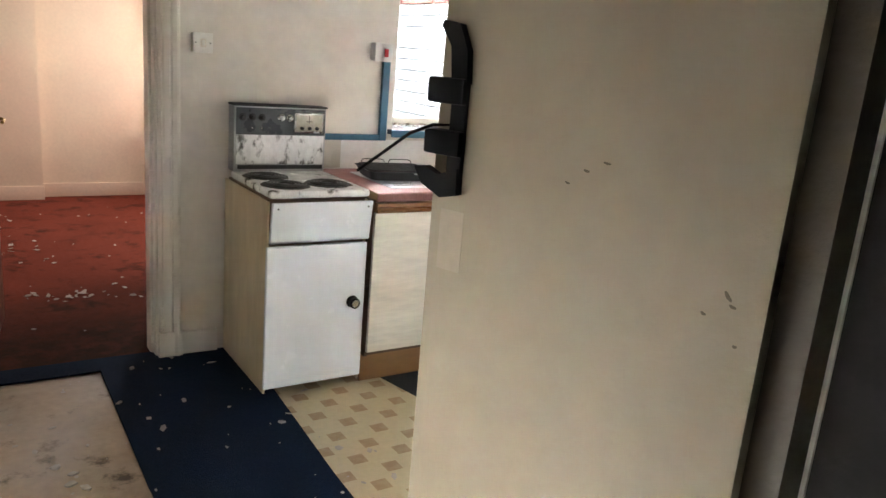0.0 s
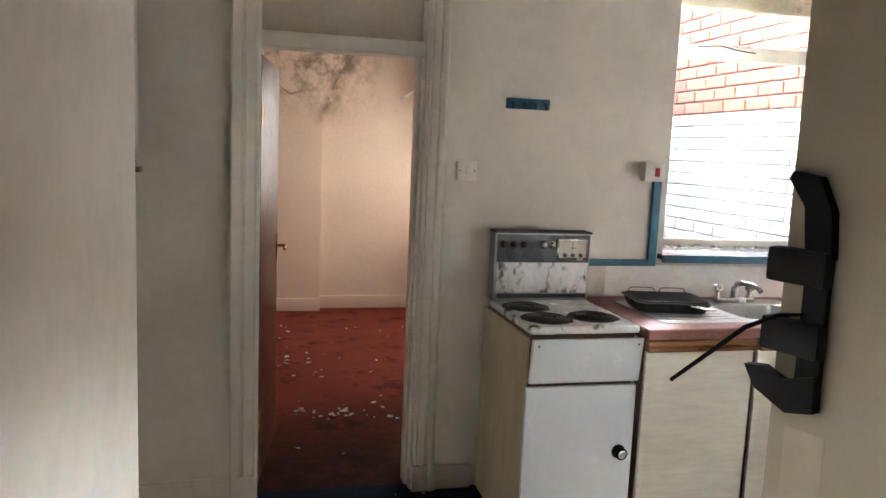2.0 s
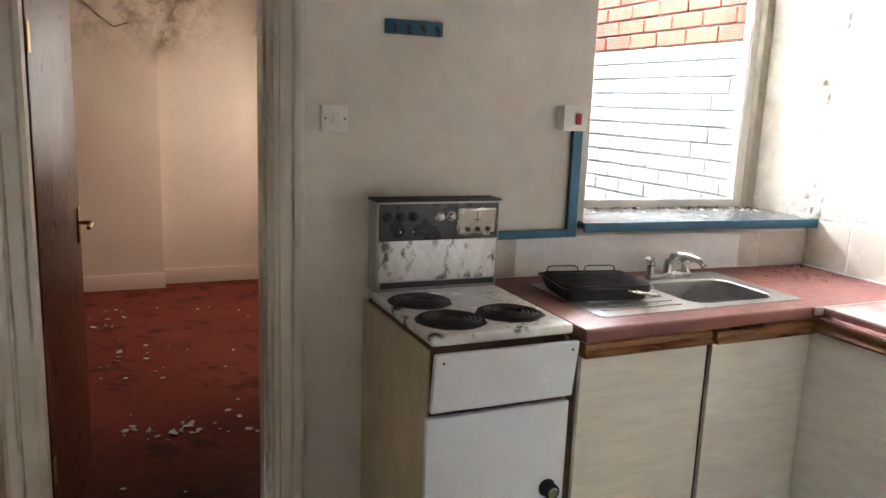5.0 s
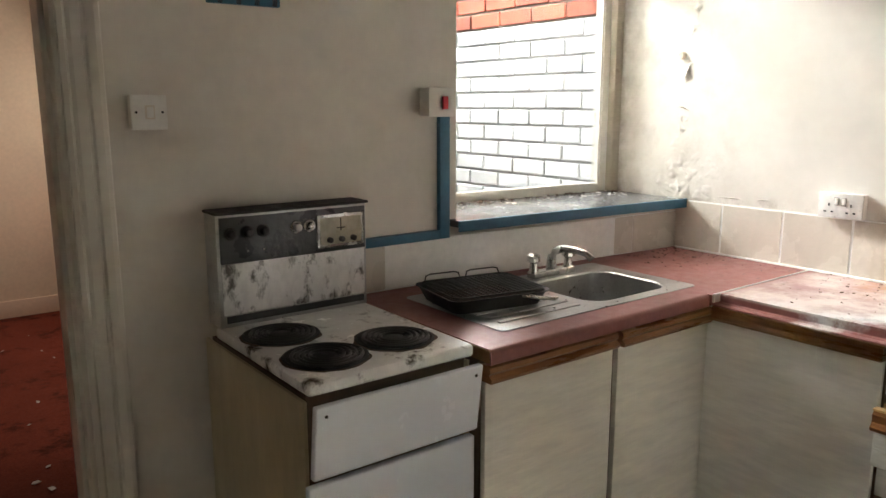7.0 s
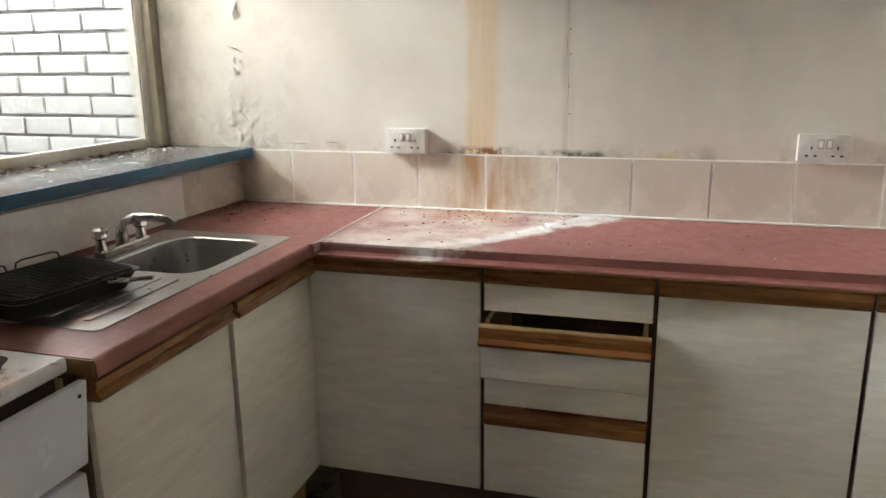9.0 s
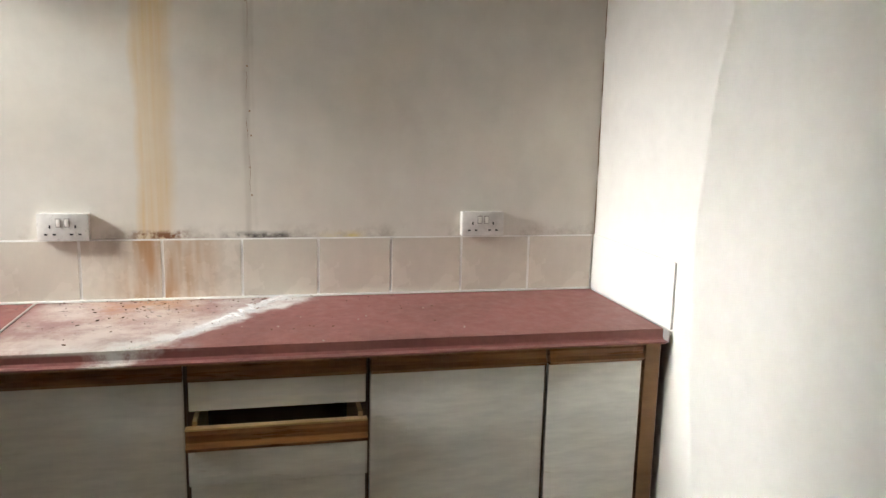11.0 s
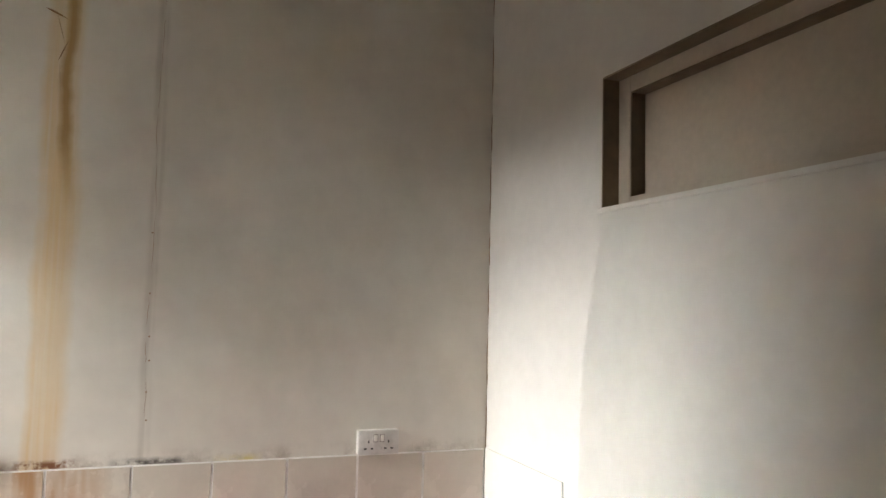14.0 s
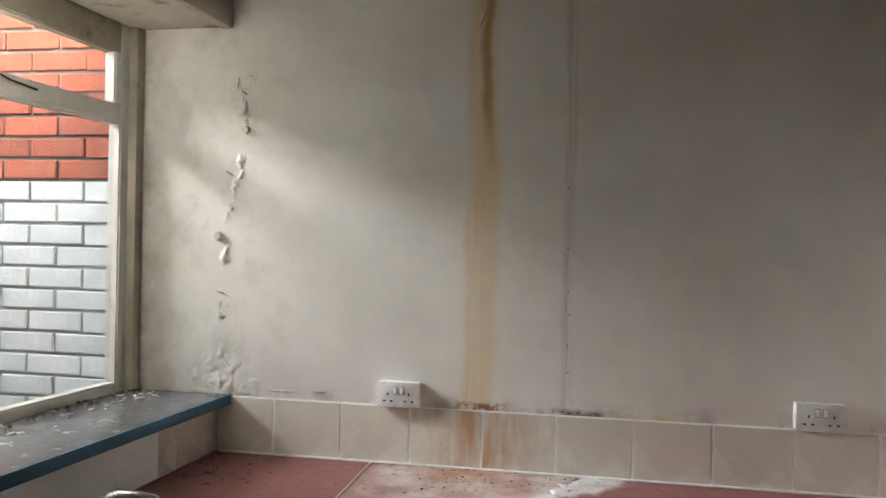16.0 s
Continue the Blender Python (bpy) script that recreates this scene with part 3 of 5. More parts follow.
solid("ceiling_back_room", B(-4.85, RX1 + 0.15, 0.14, RY1 + 0.15, RC, RC + 0.1), ceiling_paint, "unseen back room ceiling in the same dark tone", "ceiling", "structure")
solid("floor_back_room", B(-4.85, RX1 + 0.15, 0.142, RY1 + 0.15, -0.12, 0.006), red_carpet, "dirty worn red carpet scattered with paint flakes", "floor", "structure")
solid("chimney_breast", prism(bmesh.new(), [(-4.7, 0.008), (-2.37, 0.008), (-2.37, 1.83), (-2.1, 2.49), (-2.1, RC), (-4.7, RC)], 1, 3.85, RY1), mould,
      "pink cream chimney breast with mould below its splayed top", "wall", "structure")
sk = bmesh.new()
box(sk, -2.36, RX1, RY1 - 0.018, RY1 - 0.002, 0.008, 0.13, 0.004)
box(sk, -4.7, -2.362, 3.83, 3.848, 0.008, 0.13, 0.004)
solid("baseboard_back_room", sk, pink_wall, "painted skirting board of the back room", "skirting board", "structure")

# light well outside the kitchen window
solid("ground", B(-80, 80, 0.4, 120, -0.3, -0.13), concrete, "grey concrete yard", "ground", "structure")
CH, BLN, X_B = 0.0825, 0.233, 0.05
yard = thing("yard_wall", (X_B, 2.0, -0.13), "brick yard wall, white paint below bare red brick", "wall", kind="structure")
part("mortar", B(X_B + 0.001, X_B + 0.24, 0.335, 7.0, -0.13, 1.878), mortar_white, yard, "painted mortar")
part("upper_mortar", B(X_B + 0.001, X_B + 0.24, 0.335, 7.0, 1.88, 2.62), mortar, yard)
solid("yard_end_wall", B(-1.05, X_B + 0.24, 7.0, 7.2, -0.13, 2.3), brick_white, "white painted wall at the end of the yard", "wall", "structure")

# kitchen window, its sill and head
win = thing("window_1", (-0.55, 0.3, WZ0), "white painted timber window with top light over one pane", "window", kind="structure")
FY0, FY1 = 0.335, 0.385


def bar(x0, x1, z0, z1, y0=FY0, y1=FY1, bevel=0.006):
    bm = B(x0, x1, y0, y1, z0, z1)
    skew(bm)
    bmesh.ops.bevel(bm, geom=bm.edges[:], offset=bevel, segments=2, affect="EDGES")
    return bm


for nm, a in (("left_stile", (WX0 - 0.02, WX0 + 0.055, WZ0, WZ1)), ("right_stile", (-0.085, 0.0, WZ0, WZ1)), ("bottom_rail", (WX0 + 0.055, -0.085, WZ0, WZ0 + 0.06)),
              ("transom", (WX0 + 0.055, -0.085, 2.07, 2.14)), ("head", (WX0 + 0.055, -0.085, 2.32, WZ1))):
    part(nm, bar(*a), grimy_shade_jamb if nm == "head" else grimy_shaded_frame, win)
part("inner_stile", bar(-0.13, -0.088, 2.14, 2.32, 0.325, 0.37), grimy_shaded_frame, win, "top light stile")
# added strip: its brown colour stands for shade on the stile's outer face
part("jamb_cover", skew(B(-0.046, -0.002, 0.3, 0.3345, WZ0 + 0.026, WZ1 - 0.002, bevel=0.006)), grimy_shade_jamb, win, "added brown strip for the shaded outer face of the stile")
for z0, z1 in ((WZ0 + 0.06, 2.07), (2.14, 2.32)):
    pane = part("pane", skew(B(WX0 + 0.055, -0.085, 0.36, 0.364, z0, z1)), glass, win, "clear glass", smooth=False)
    pane.visible_shadow = False
part("stay", tube(bmesh.new(), [(-0.8, 0.27, 2.125), (-0.68, 0.26, 2.137), (-0.58, 0.258, 2.12), (-0.48, 0.252, 2.112)], 0.0035), iron, win, "bent black casement stay")
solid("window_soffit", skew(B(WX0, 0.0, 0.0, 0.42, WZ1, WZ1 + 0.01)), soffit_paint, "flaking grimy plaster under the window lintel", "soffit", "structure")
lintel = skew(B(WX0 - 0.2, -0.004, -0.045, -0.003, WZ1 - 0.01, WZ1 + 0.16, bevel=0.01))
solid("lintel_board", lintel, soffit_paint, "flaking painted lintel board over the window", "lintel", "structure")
sill = thing("window_sill", (-0.55, 0, WZ0), "deep grimy white window sill with a blue painted edge", "window sill", kind="structure")
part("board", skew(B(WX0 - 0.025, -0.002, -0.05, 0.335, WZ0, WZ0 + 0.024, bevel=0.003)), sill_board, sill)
part("front_edge", skew(B(WX0 - 0.03, -0.002, -0.062, -0.0515, WZ0 - 0.012, WZ0 + 0.025, bevel=0.003)), blue_paint, sill, "blue painted front edge")
rng = random.Random(4)


def flakes(n, place, lo=0.008, hi=0.03, thick=0.002, curl=0.25):
    """Loose curled chips: place() gives x, y, z."""
    bm = bmesh.new()
    for _ in range(n):
        x, y, z = place()
        r = lo + (hi - lo) * rng.random() ** 2
        k = rng.randint(4, 6)
        turn = Euler((rng.uniform(-curl, curl), rng.uniform(-curl, curl), rng.uniform(0, 6.28))).to_matrix()
        ring = [Vector((r * rng.uniform(0.5, 1) * math.cos(6.283 * j / k), 0.6 * r * rng.uniform(0.5, 1) * math.sin(6.283 * j / k), 0)) for j in range(k)]
        top = [bm.verts.new(turn @ v + Vector((x, y, z + thick + r * curl * 0.5))) for v in ring]
        low = [bm.verts.new(turn @ v + Vector((x, y, z + r * curl * 0.5))) for v in ring]
        bm.faces.new(top)
        bm.faces.new(low[::-1])
        for j in range(k):
            bm.faces.new((low[j], low[(j + 1) % k], top[(j + 1) % k], top[j]))
    return bm


def on_sill():
    x = rng.uniform(WX0 + 0.05, -0.03)
    return x, 0.32 - 0.16 * rng.random() ** 1.6 + lean(x), WZ0 + 0.024


solid("sill_paint_flakes", flakes(70, on_sill, 0.006, 0.024), flake_paint, "paint flakes scattered along the window sill", "paint flakes", "stuff", smooth=False)

# doorway to the back room
arch = thing("door_frame", (-2.6, 0, 0), "cream painted moulded door architrave", "door frame", kind="structure")


def architrave(x_in, x_out):
    """Moulded upright: flat, two beads and a raised back band."""
    s = 1 if x_out > x_in else -1
    w = abs(x_out - x_in)
    prof = [(0, 0.0), (0, -0.014), (0.12, -0.018), (0.2, -0.012), (0.3, -0.017), (0.52, -0.021), (0.56, -0.013), (0.62, -0.013), (0.66, -0.024), (0.84, -0.03), (0.95, -0.03), (1, -0.024), (1, 0.0)]
    return prism(bmesh.new(), [(x_in + s * w * u, 1.35 * y - 0.001) for u, y in prof], 2, 0.0, 2.46)


part("left_architrave", architrave(DX0 + 0.004, -3.052), gloss_white, arch)
part("right_architrave", architrave(DX1 + 0.012, -2.158), gloss_white, arch)
part("left_lining", B(DX0 - 0.019, DX0, 0.001, 0.139, 0, 2.46, bevel=0.003), gloss_white, arch)
part("right_lining", B(DX1, DX1 + 0.019, 0.001, 0.139, 0, 2.46, bevel=0.003), gloss_white, arch)
part("stop_bead", B(DX1 - 0.014, DX1, 0.05, 0.139, 0, DZ, bevel=0.003), gloss_white, arch)
part("transom", B(DX0, DX1, -0.006, 0.13, DZ, DZ + 0.062, bevel=0.006), gloss_white, arch, "chipped painted transom rail")
part("overpanel", B(DX0, DX1, 0.05, 0.065, DZ + 0.063, 2.459), board_grey, arch, "painted board over the door")
for x in (-3.0, -2.2):
    part("plinth_block", B(x - 0.056, x + 0.054, -0.036, -0.032 + 0.028, 0.0, 0.13, bevel=0.004), gloss_white, arch)

leaf = thing("back_room_door", (DX0 + 0.006, 0.142, 0.012), "red-brown varnished door standing open into the back room", "door", turn=82)
part("leaf", B(0.002, 0.66, 0.0, 0.04, 0, 1.915, bevel=0.003), brown_wood, leaf, local=True)
for z in (0.25, 1.62):
    part("hinge", B(0.0, 0.03, -0.004, 0.0, z, z + 0.09, bevel=0.001), brass, leaf, local=True)
hp = part("handle_plate", B(0.60, 0.635, -0.006, 0.0, 0.94, 1.08, bevel=0.002), brass, leaf, "brass lever handle plate", local=True)
part("lever", tube(bmesh.new(), [(0.617, -0.006, 1.02), (0.617, -0.045, 1.02), (0.60, -0.05, 1.02), (0.53, -0.05, 1.012)], 0.008), brass, hp, local=True)
part("edge_lock", B(0.66, 0.6625, 0.008, 0.032, 0.93, 1.09), brass, leaf, local=True)
part("edge_damage", B(0.655, 0.662, 0.004, 0.036, 1.28, 1.42, bevel=0.002), carcass, leaf, "dark gouge in the door edge", local=True)

sk = bmesh.new()
box(sk, -3.75, -3.058, -0.02, -0.001, 0.0, 0.105, 0.004)
box(sk, -3.75, -3.058, -0.012, -0.001, 0.105, 0.12, 0.004)
solid("baseboard", sk, gloss_white, "cream painted skirting board", "skirting board", "structure")
sk = skew(B(-2.15, -1.98, -0.02, -0.001, 0.0, 0.12, bevel=0.004))
solid("baseboard_short", sk, gloss_white, "cream painted skirting beside the cooker", "skirting board", "structure")

# floor coverings
bm = prism(bmesh.new(), [(-2.52, 0.0), (-1.9, 0.0), (-1.88, -0.5), (-1.93, -1.3), (-1.96, -2.4), (-2.5, -2.4), (-2.53, -1.1)], 2, 0.001, 0.011)
solid("blue_carpet_strip", bm, blue_carpet, "dark blue carpet strip dusted with debris", "carpet", "structure")
solid("blue_carpet_threshold", B(-2.94, -2.264, -0.085, 0.06, 0.001, 0.010), blue_carpet, "dark blue carpet offcut in the doorway", "carpet", "structure")
solid("red_carpet_threshold", B(DX0 + 0.001, DX1 - 0.001, 0.0605, 0.1415, 0.0005, 0.007), red_carpet, "blackened red carpet running into the doorway", "carpet", "structure")
bm = prism(bmesh.new(), [(-1.98, -0.2), (-1.4, -0.2), (-1.38, -0.6), (-1.3, -0.96), (-0.62, -1.6), (-0.62, -2.5), (-1.98, -2.5)], 2, 0.0005, 0.004)
solid("vinyl_flooring", bm, vinyl, "cream vinyl flooring with small tan squares", "flooring", "structure")
solid("dark_floor_mat", B(-1.42, -0.5, -1.6, -0.2, 0.0003, 0.0025), dark_mat, "dark grey flooring under the units", "flooring", "structure")


def on_kitchen_floor():
    return rng.uniform(-3.1, -1.7), -0.05 - 2.2 * rng.random(), 0.011


solid("kitchen_floor_debris", flakes(120, on_kitchen_floor, 0.004, 0.03), flake_paint, "crumbs of plaster and paint on the kitchen floor", "debris", "stuff", smooth=False)


def big_debris():
    return rng.uniform(-3.05, -2.55), rng.uniform(-1.5, -0.75), 0.002


solid("plaster_chunks", flakes(16, big_debris, 0.02, 0.06, 0.006, 0.12), flake_paint, "broken plaster chunks on the beige flooring", "debris", "stuff", smooth=False)


def on_red_carpet():
    if rng.random() < 0.3:
        return rng.gauss(-2.5, 0.2), rng.gauss(1.05, 0.05), 0.008
    if rng.random() < 0.45:
        return rng.gauss(-2.75, 0.12), rng.uniform(1.6, 3.3), 0.008
    return rng.uniform(-3.0, -1.4), rng.uniform(0.2, 3.7), 0.008


solid("back_room_debris", flakes(95, on_red_carpet, 0.006, 0.036), flake_paint, "paint flakes scattered over the red carpet", "debris", "stuff", smooth=False)
solid("wall_bracket", tube(bmesh.new(), [(-1.62, 3.965, 2.03), (-1.6, 3.9, 2.04), (-1.48, 3.9, 2.13)], 0.012), gloss_white, "short white rail end on the back room wall", "bracket")
solid("loose_wire", tube(bmesh.new(), [(-2.86, 3.845, 2.16), (-2.74, 3.84, 2.06), (-2.66, 3.84, 2.0), (-2.56, 3.842, 2.04)], 0.0025), carcass, "loose dark wire hanging on the chimney breast", "wire")

# wall fittings, north wall
def on_north(x):
    return lean(x)


hk = thing("hook_rail", (-1.793, on_north(-1.793), 1.75), "blue painted coat hook rail on the wall", "hook rail")
part("rail", skew(B(-1.893, -1.693, -0.018, -0.001, 1.748, 1.795, bevel=0.004)), blue_paint, hk)
for k in range(4):
    x = -1.868 + 0.05 * k
    part("hook", tube(bmesh.new(), [(x, lean(x) - 0.018, 1.775), (x, lean(x) - 0.034, 1.77), (x, lean(x) - 0.04, 1.758), (x, lean(x) - 0.036, 1.748)], 0.007), hook_shade_blue, hk, "blunt blue hook")

sw = thing("light_switch", (-2.062, lean(-2.06), 1.43), "yellowed square light switch plate", "light switch")
part("back_box", B(-2.104, -2.02, -0.034, -0.004, 1.43, 1.512, bevel=0.003), aged_plastic, sw, "yellowed back box")
part("plate", B(-2.106, -2.018, -0.041, -0.0345, 1.428, 1.514, bevel=0.004, seg=3), white_plastic, sw)
rs = part("rocker_surround", B(-2.073, -2.049, -0.0425, -0.0412, 1.454, 1.488), aged_plastic, sw)
part("rocker", B(-2.069, -2.053, -0.049, -0.0426, 1.458, 1.484, bevel=0.003), white_plastic, rs)
for x in (-2.094, -2.03):
    part("screw", cyl(bmesh.new(), (x, -0.041, 1.471), (x, -0.0425, 1.471), 0.0032, n=10), iron, sw)

sp = thing("cooker_switch", (-1.18, lean(-1.18), 1.45), "surface-mounted cooker switch with a red rocker", "switch")
part("back_box", B(-1.232, -1.138, -0.075, -0.031, 1.454, 1.54, bevel=0.004), white_plastic, sp, "painted-over back box")
part("plate", B(-1.234, -1.136, -0.085, -0.0755, 1.452, 1.542, bevel=0.003), white_plastic, sp)
part("rocker", B(-1.185, -1.163, -0.092, -0.0855, 1.475, 1.515, bevel=0.003), red_plastic, sp, "red rocker")
tk = thing("cable_trunking", (-1.15, lean(-1.15), 1.05), "blue painted surface cable trunking", "trunking")
part("vertical_run", B(-1.166, -1.126, -0.052, -0.032, 1.056, 1.453, bevel=0.003), blue_paint, tk)
part("horizontal_run", B(-1.56, -1.167, -0.052, -0.030, 1.056, 1.086, bevel=0.003), blue_paint, tk)

# ---- cooker ----
CX0, CX1, CYB, CYF = -1.957, -1.511, -0.16, -0.645
ck = thing("cooker", ((CX0 + CX1) / 2, -0.4, 0.012), "old white electric cooker with three blackened rings", "cooker")
part("body", B(CX0 + 0.006, CX1 - 0.006, CYF + 0.03, -0.075, 0.05, 0.88, bevel=0.004), carcass, ck, "dark steel chassis")
part("base", B(CX0 + 0.03, CX1 - 0.03, CYF + 0.09, -0.1, 0.012, 0.049), iron, ck)
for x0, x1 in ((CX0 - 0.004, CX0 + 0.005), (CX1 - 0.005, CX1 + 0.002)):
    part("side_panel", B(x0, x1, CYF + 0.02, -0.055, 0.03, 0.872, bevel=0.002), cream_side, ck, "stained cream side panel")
hob = bmesh.new()
box(hob, CX0 - 0.002, CX1 + 0.002, CYF, -0.125, 0.886, 0.918, 0.012, 3)
part("hob", hob, enamel_hob, ck, "white enamel hob with burnt-on grease")
flap = B(CX0 - 0.002, CX1 + 0.002, CYF - 0.014, CYF + 0.006, 0.702, 0.876, bevel=0.006, seg=3)
for v in flap.verts:
    v.co.y -= 0.022 * (v.co.z - 0.702) / 0.174      # the flap hangs out at its top
part("drawer_front", flap, enamel, ck, "white enamel grill flap, leaning out")
od = part("oven_door", B(CX0 - 0.012, CX1 - 0.004, CYF - 0.012, CYF + 0.012, 0.062, 0.688, bevel=0.007, seg=3), enamel, ck)
kn = part("door_knob", lathe(bmesh.new(), (-1.576, CYF - 0.012, 0.422), (0, -1, 0), [(0.026, 0), (0.028, 0.004), (0.02, 0.01), (0.018, 0.02), (0.024, 0.024), (0.024, 0.036), (0.018, 0.04)]), black_plastic, od, "black knob with chrome cap")
part("cap", lathe(bmesh.new(), (-1.576, CYF - 0.052, 0.422), (0, -1, 0), [(0.0175, 0), (0.0175, 0.002), (0.012, 0.004)]), chrome, od)
for x in (CX0 + 0.022, CX1 - 0.02):
    part("screw", cyl(bmesh.new(), (x, CYF - 0.03, 0.852), (x, CYF - 0.0345, 0.852), 0.004, n=10), iron, ck)


def ring(cx, cy, r):
    rg = part("ring", lathe(bmesh.new(), (cx, cy, 0.9185), (0, 0, 1), [(r * 1.0, 0), (r * 1.03, 0.002), (r * 0.97, 0.0035), (r * 0.92, 0.0012), (r * 0.3, 0.0008)], 40), iron, ck, "blackened spill bowl")
    spiral = [(cx + q * math.cos(a), cy + q * math.sin(a), 0.9238) for a, q in [(0.2 * k, r * (0.3 + 0.58 * k / 125)) for k in range(126)]]
    part("coil", tube(bmesh.new(), spiral, 0.0043, 8), element, rg, "spiral heating element")
    part("hub", lathe(bmesh.new(), (cx, cy, 0.9195), (0, 0, 1), [(r * 0.24, 0), (r * 0.24, 0.003), (r * 0.18, 0.004)]), iron, rg)
    crust = [(cx + q * math.cos(a), cy + q * math.sin(a)) for a, q in [(2 * math.pi * k / 60, r * (1.06 + 0.09 * noise.noise((cx * 30, 3 * math.cos(2 * math.pi * k / 60), 3 * math.sin(2 * math.pi * k / 60))))) for k in range(60)]]
    part("burnt_rim", prism(bmesh.new(), crust, 2, 0.9178, 0.9186), burnt, ck, "burnt-on brown spill")


ring(-1.85, -0.29, 0.095)
ring(-1.842, -0.508, 0.098)
ring(-1.64, -0.49, 0.097)
bs = part("back_panel", B(CX0 + 0.002, CX1 - 0.002, -0.155, -0.075, 0.918, 1.214, bevel=0.004), steel, ck, "upright back panel")
part("lower_panel", B(CX0 + 0.012, CX1 - 0.012, -0.16, -0.1555, 0.952, 1.086, bevel=0.001), enamel_dirty, bs, "scorched white splash panel")
part("vent_strip", B(CX0 + 0.02, CX1 - 0.014, -0.1592, -0.1556, 0.93, 0.948), tray, bs)
part("control_panel", B(CX0 + 0.01, CX1 - 0.01, -0.164, -0.1555, 1.088, 1.208, bevel=0.002), panel_black, bs, "scratched black control panel")
part("top_cap", B(CX0 - 0.001, CX1 + 0.001, -0.167, -0.073, 1.2145, 1.2225, bevel=0.003), iron, bs)
for k, x in enumerate((-1.922, -1.876, -1.831, -1.738, -1.699)):
    m = chrome if k in (3, 4) else iron
    kb = part("control_knob", lathe(bmesh.new(), (x, -0.164, 1.167), (0, -1, 0), [(0.017, 0), (0.017, 0.006), (0.012, 0.008), (0.01, 0.022), (0.006, 0.024)], 20), m, bs)
for x in (-1.876, -1.831):
    part("pilot_lamp", cyl(bmesh.new(), (x, -0.164, 1.118), (x, -0.167, 1.118), 0.003, n=10), chrome, bs)
dl = part("clock", B(-1.676, -1.53, -0.169, -0.1645, 1.1, 1.193, bevel=0.006), chrome, bs, "chrome framed timer clock")
part("dial", B(-1.667, -1.539, -0.171, -0.1695, 1.109, 1.184), clock_face, dl, "yellowed clock face")
part("pointer", B(-1.605, -1.602, -0.1722, -0.1712, 1.145, 1.18), iron, dl)
part("pointer", B(-1.617, -1.59, -0.1722, -0.1712, 1.152, 1.155), iron, dl)
for k in range(3):
    part("dial_knob", lathe(bmesh.new(), (-1.64 + 0.037 * k, -0.1712, 1.122), (0, -1, 0), [(0.008, 0), (0.008, 0.01), (0.005, 0.012)], 12), iron, dl)

# ---- worktops and sink ----
WT0, WT1 = 0.875, 0.91
SX0, SX1, SY0, SY1 = -1.375, -0.53, -0.595, -0.145     # sink flange
bx0, bx1, by0, by1 = -0.965, -0.6, -0.545, -0.25       # bowl
WAF = -0.69


def rounded(x0, x1, y0, y1, r, n=5):
    pts = []
    for cx, cy, a0 in ((x1 - r, y1 - r, 0), (x0 + r, y1 - r, 90), (x0 + r, y0 + r, 180), (x1 - r, y0 + r, 270)):
        pts += [(cx + r * math.cos(radians(a0 + 90 * k / n)), cy + r * math.sin(radians(a0 + 90 * k / n))) for k in range(n + 1)]
    return pts


wa = bmesh.new()
WEB = WAF + 0.02
hx0, hx1, hy0, hy1 = bx0 - 0.01, bx1 + 0.01, by0 - 0.01, by1 + 0.01      # cut-out for the bowl
prism(wa, [(-1.495, WEB), (-0.6, WEB), (-0.6, -0.695), (-0.001, -0.695), (-0.001, -0.112), (-0.1, -0.112), (-1.1, lean(-1.1) - 0.0135), (-1.495, lean(-1.495) - 0.0135),
           (-1.495, -0.3997), (hx0, -0.3997), (hx0, hy1), (hx1, hy1), (hx1, hy0), (hx0, hy0), (hx0, -0.4003), (-1.495, -0.4003)], 2, WT0, WT1)
nose = [(WEB, WT0 - 0.004), (WAF + 0.002, WT0 - 0.004), (WAF, WT0 - 0.002)] + [(WAF + 0.012 - 0.012 * math.cos(q), WT1 - 0.012 + 0.012 * math.sin(q)) for q in [math.pi / 2 * k / 6 for k in range(7)]] + [(WEB, WT1)]
ws = thing("worktop_sink", (-0.75, -0.4, WT0), "pink laminate worktop round the sink, dusty with crumbs", "worktop")
part("top", wa, laminate, ws)
part("front_edge", prism(bmesh.new(), nose, 0, -1.495, -0.5995), laminate, ws)
part("end_edge", B(-1.4985, -1.4955, WAF + 0.004, -0.118, WT0 + 0.001, WT1 - 0.002, bevel=0.001), plinth_wood, ws, "bare brown board edge")
wb = B(-0.592, -0.001, SOUTH + 0.016, -0.701, WT0, WT1)
es = [e for e in wb.edges if all(abs(v.co.z - WT1) < 1e-4 and v.co.x < -0.58 for v in e.verts)]
bmesh.ops.bevel(wb, geom=es, offset=0.031, segments=7, affect="EDGES")
wl = thing("worktop_long", (-0.3, -1.6, WT0), "pink laminate worktop with chalky plaster spill and rust", "worktop")
part("top", wb, laminate, wl)
part("under_edge", B(-0.588, -0.572, SOUTH + 0.02, -0.706, WT0 - 0.005, WT0 - 0.0005, bevel=0.001), plinth_wood, wl, "dark board edge under the laminate")
solid("worktop_joint", B(-0.594, -0.002, -0.7015, -0.6945, WT0 + 0.01, WT1 + 0.0025, bevel=0.001), joint_strip, "pale joint strip between the worktops", "trim", "structure")

snk = thing("sink", (-0.95, -0.37, WT1), "stainless steel inset sink with drainer, dull and stained", "sink")
fl = bmesh.new()
outer, inner = rounded(SX0, SX1, SY0, SY1, 0.02), rounded(bx0, bx1, by0, by1, 0.07)
rim = [rounded(bx0 - 0.006, bx1 + 0.006, by0 - 0.006, by1 + 0.006, 0.074), inner]
zo = WT1 + 0.0012
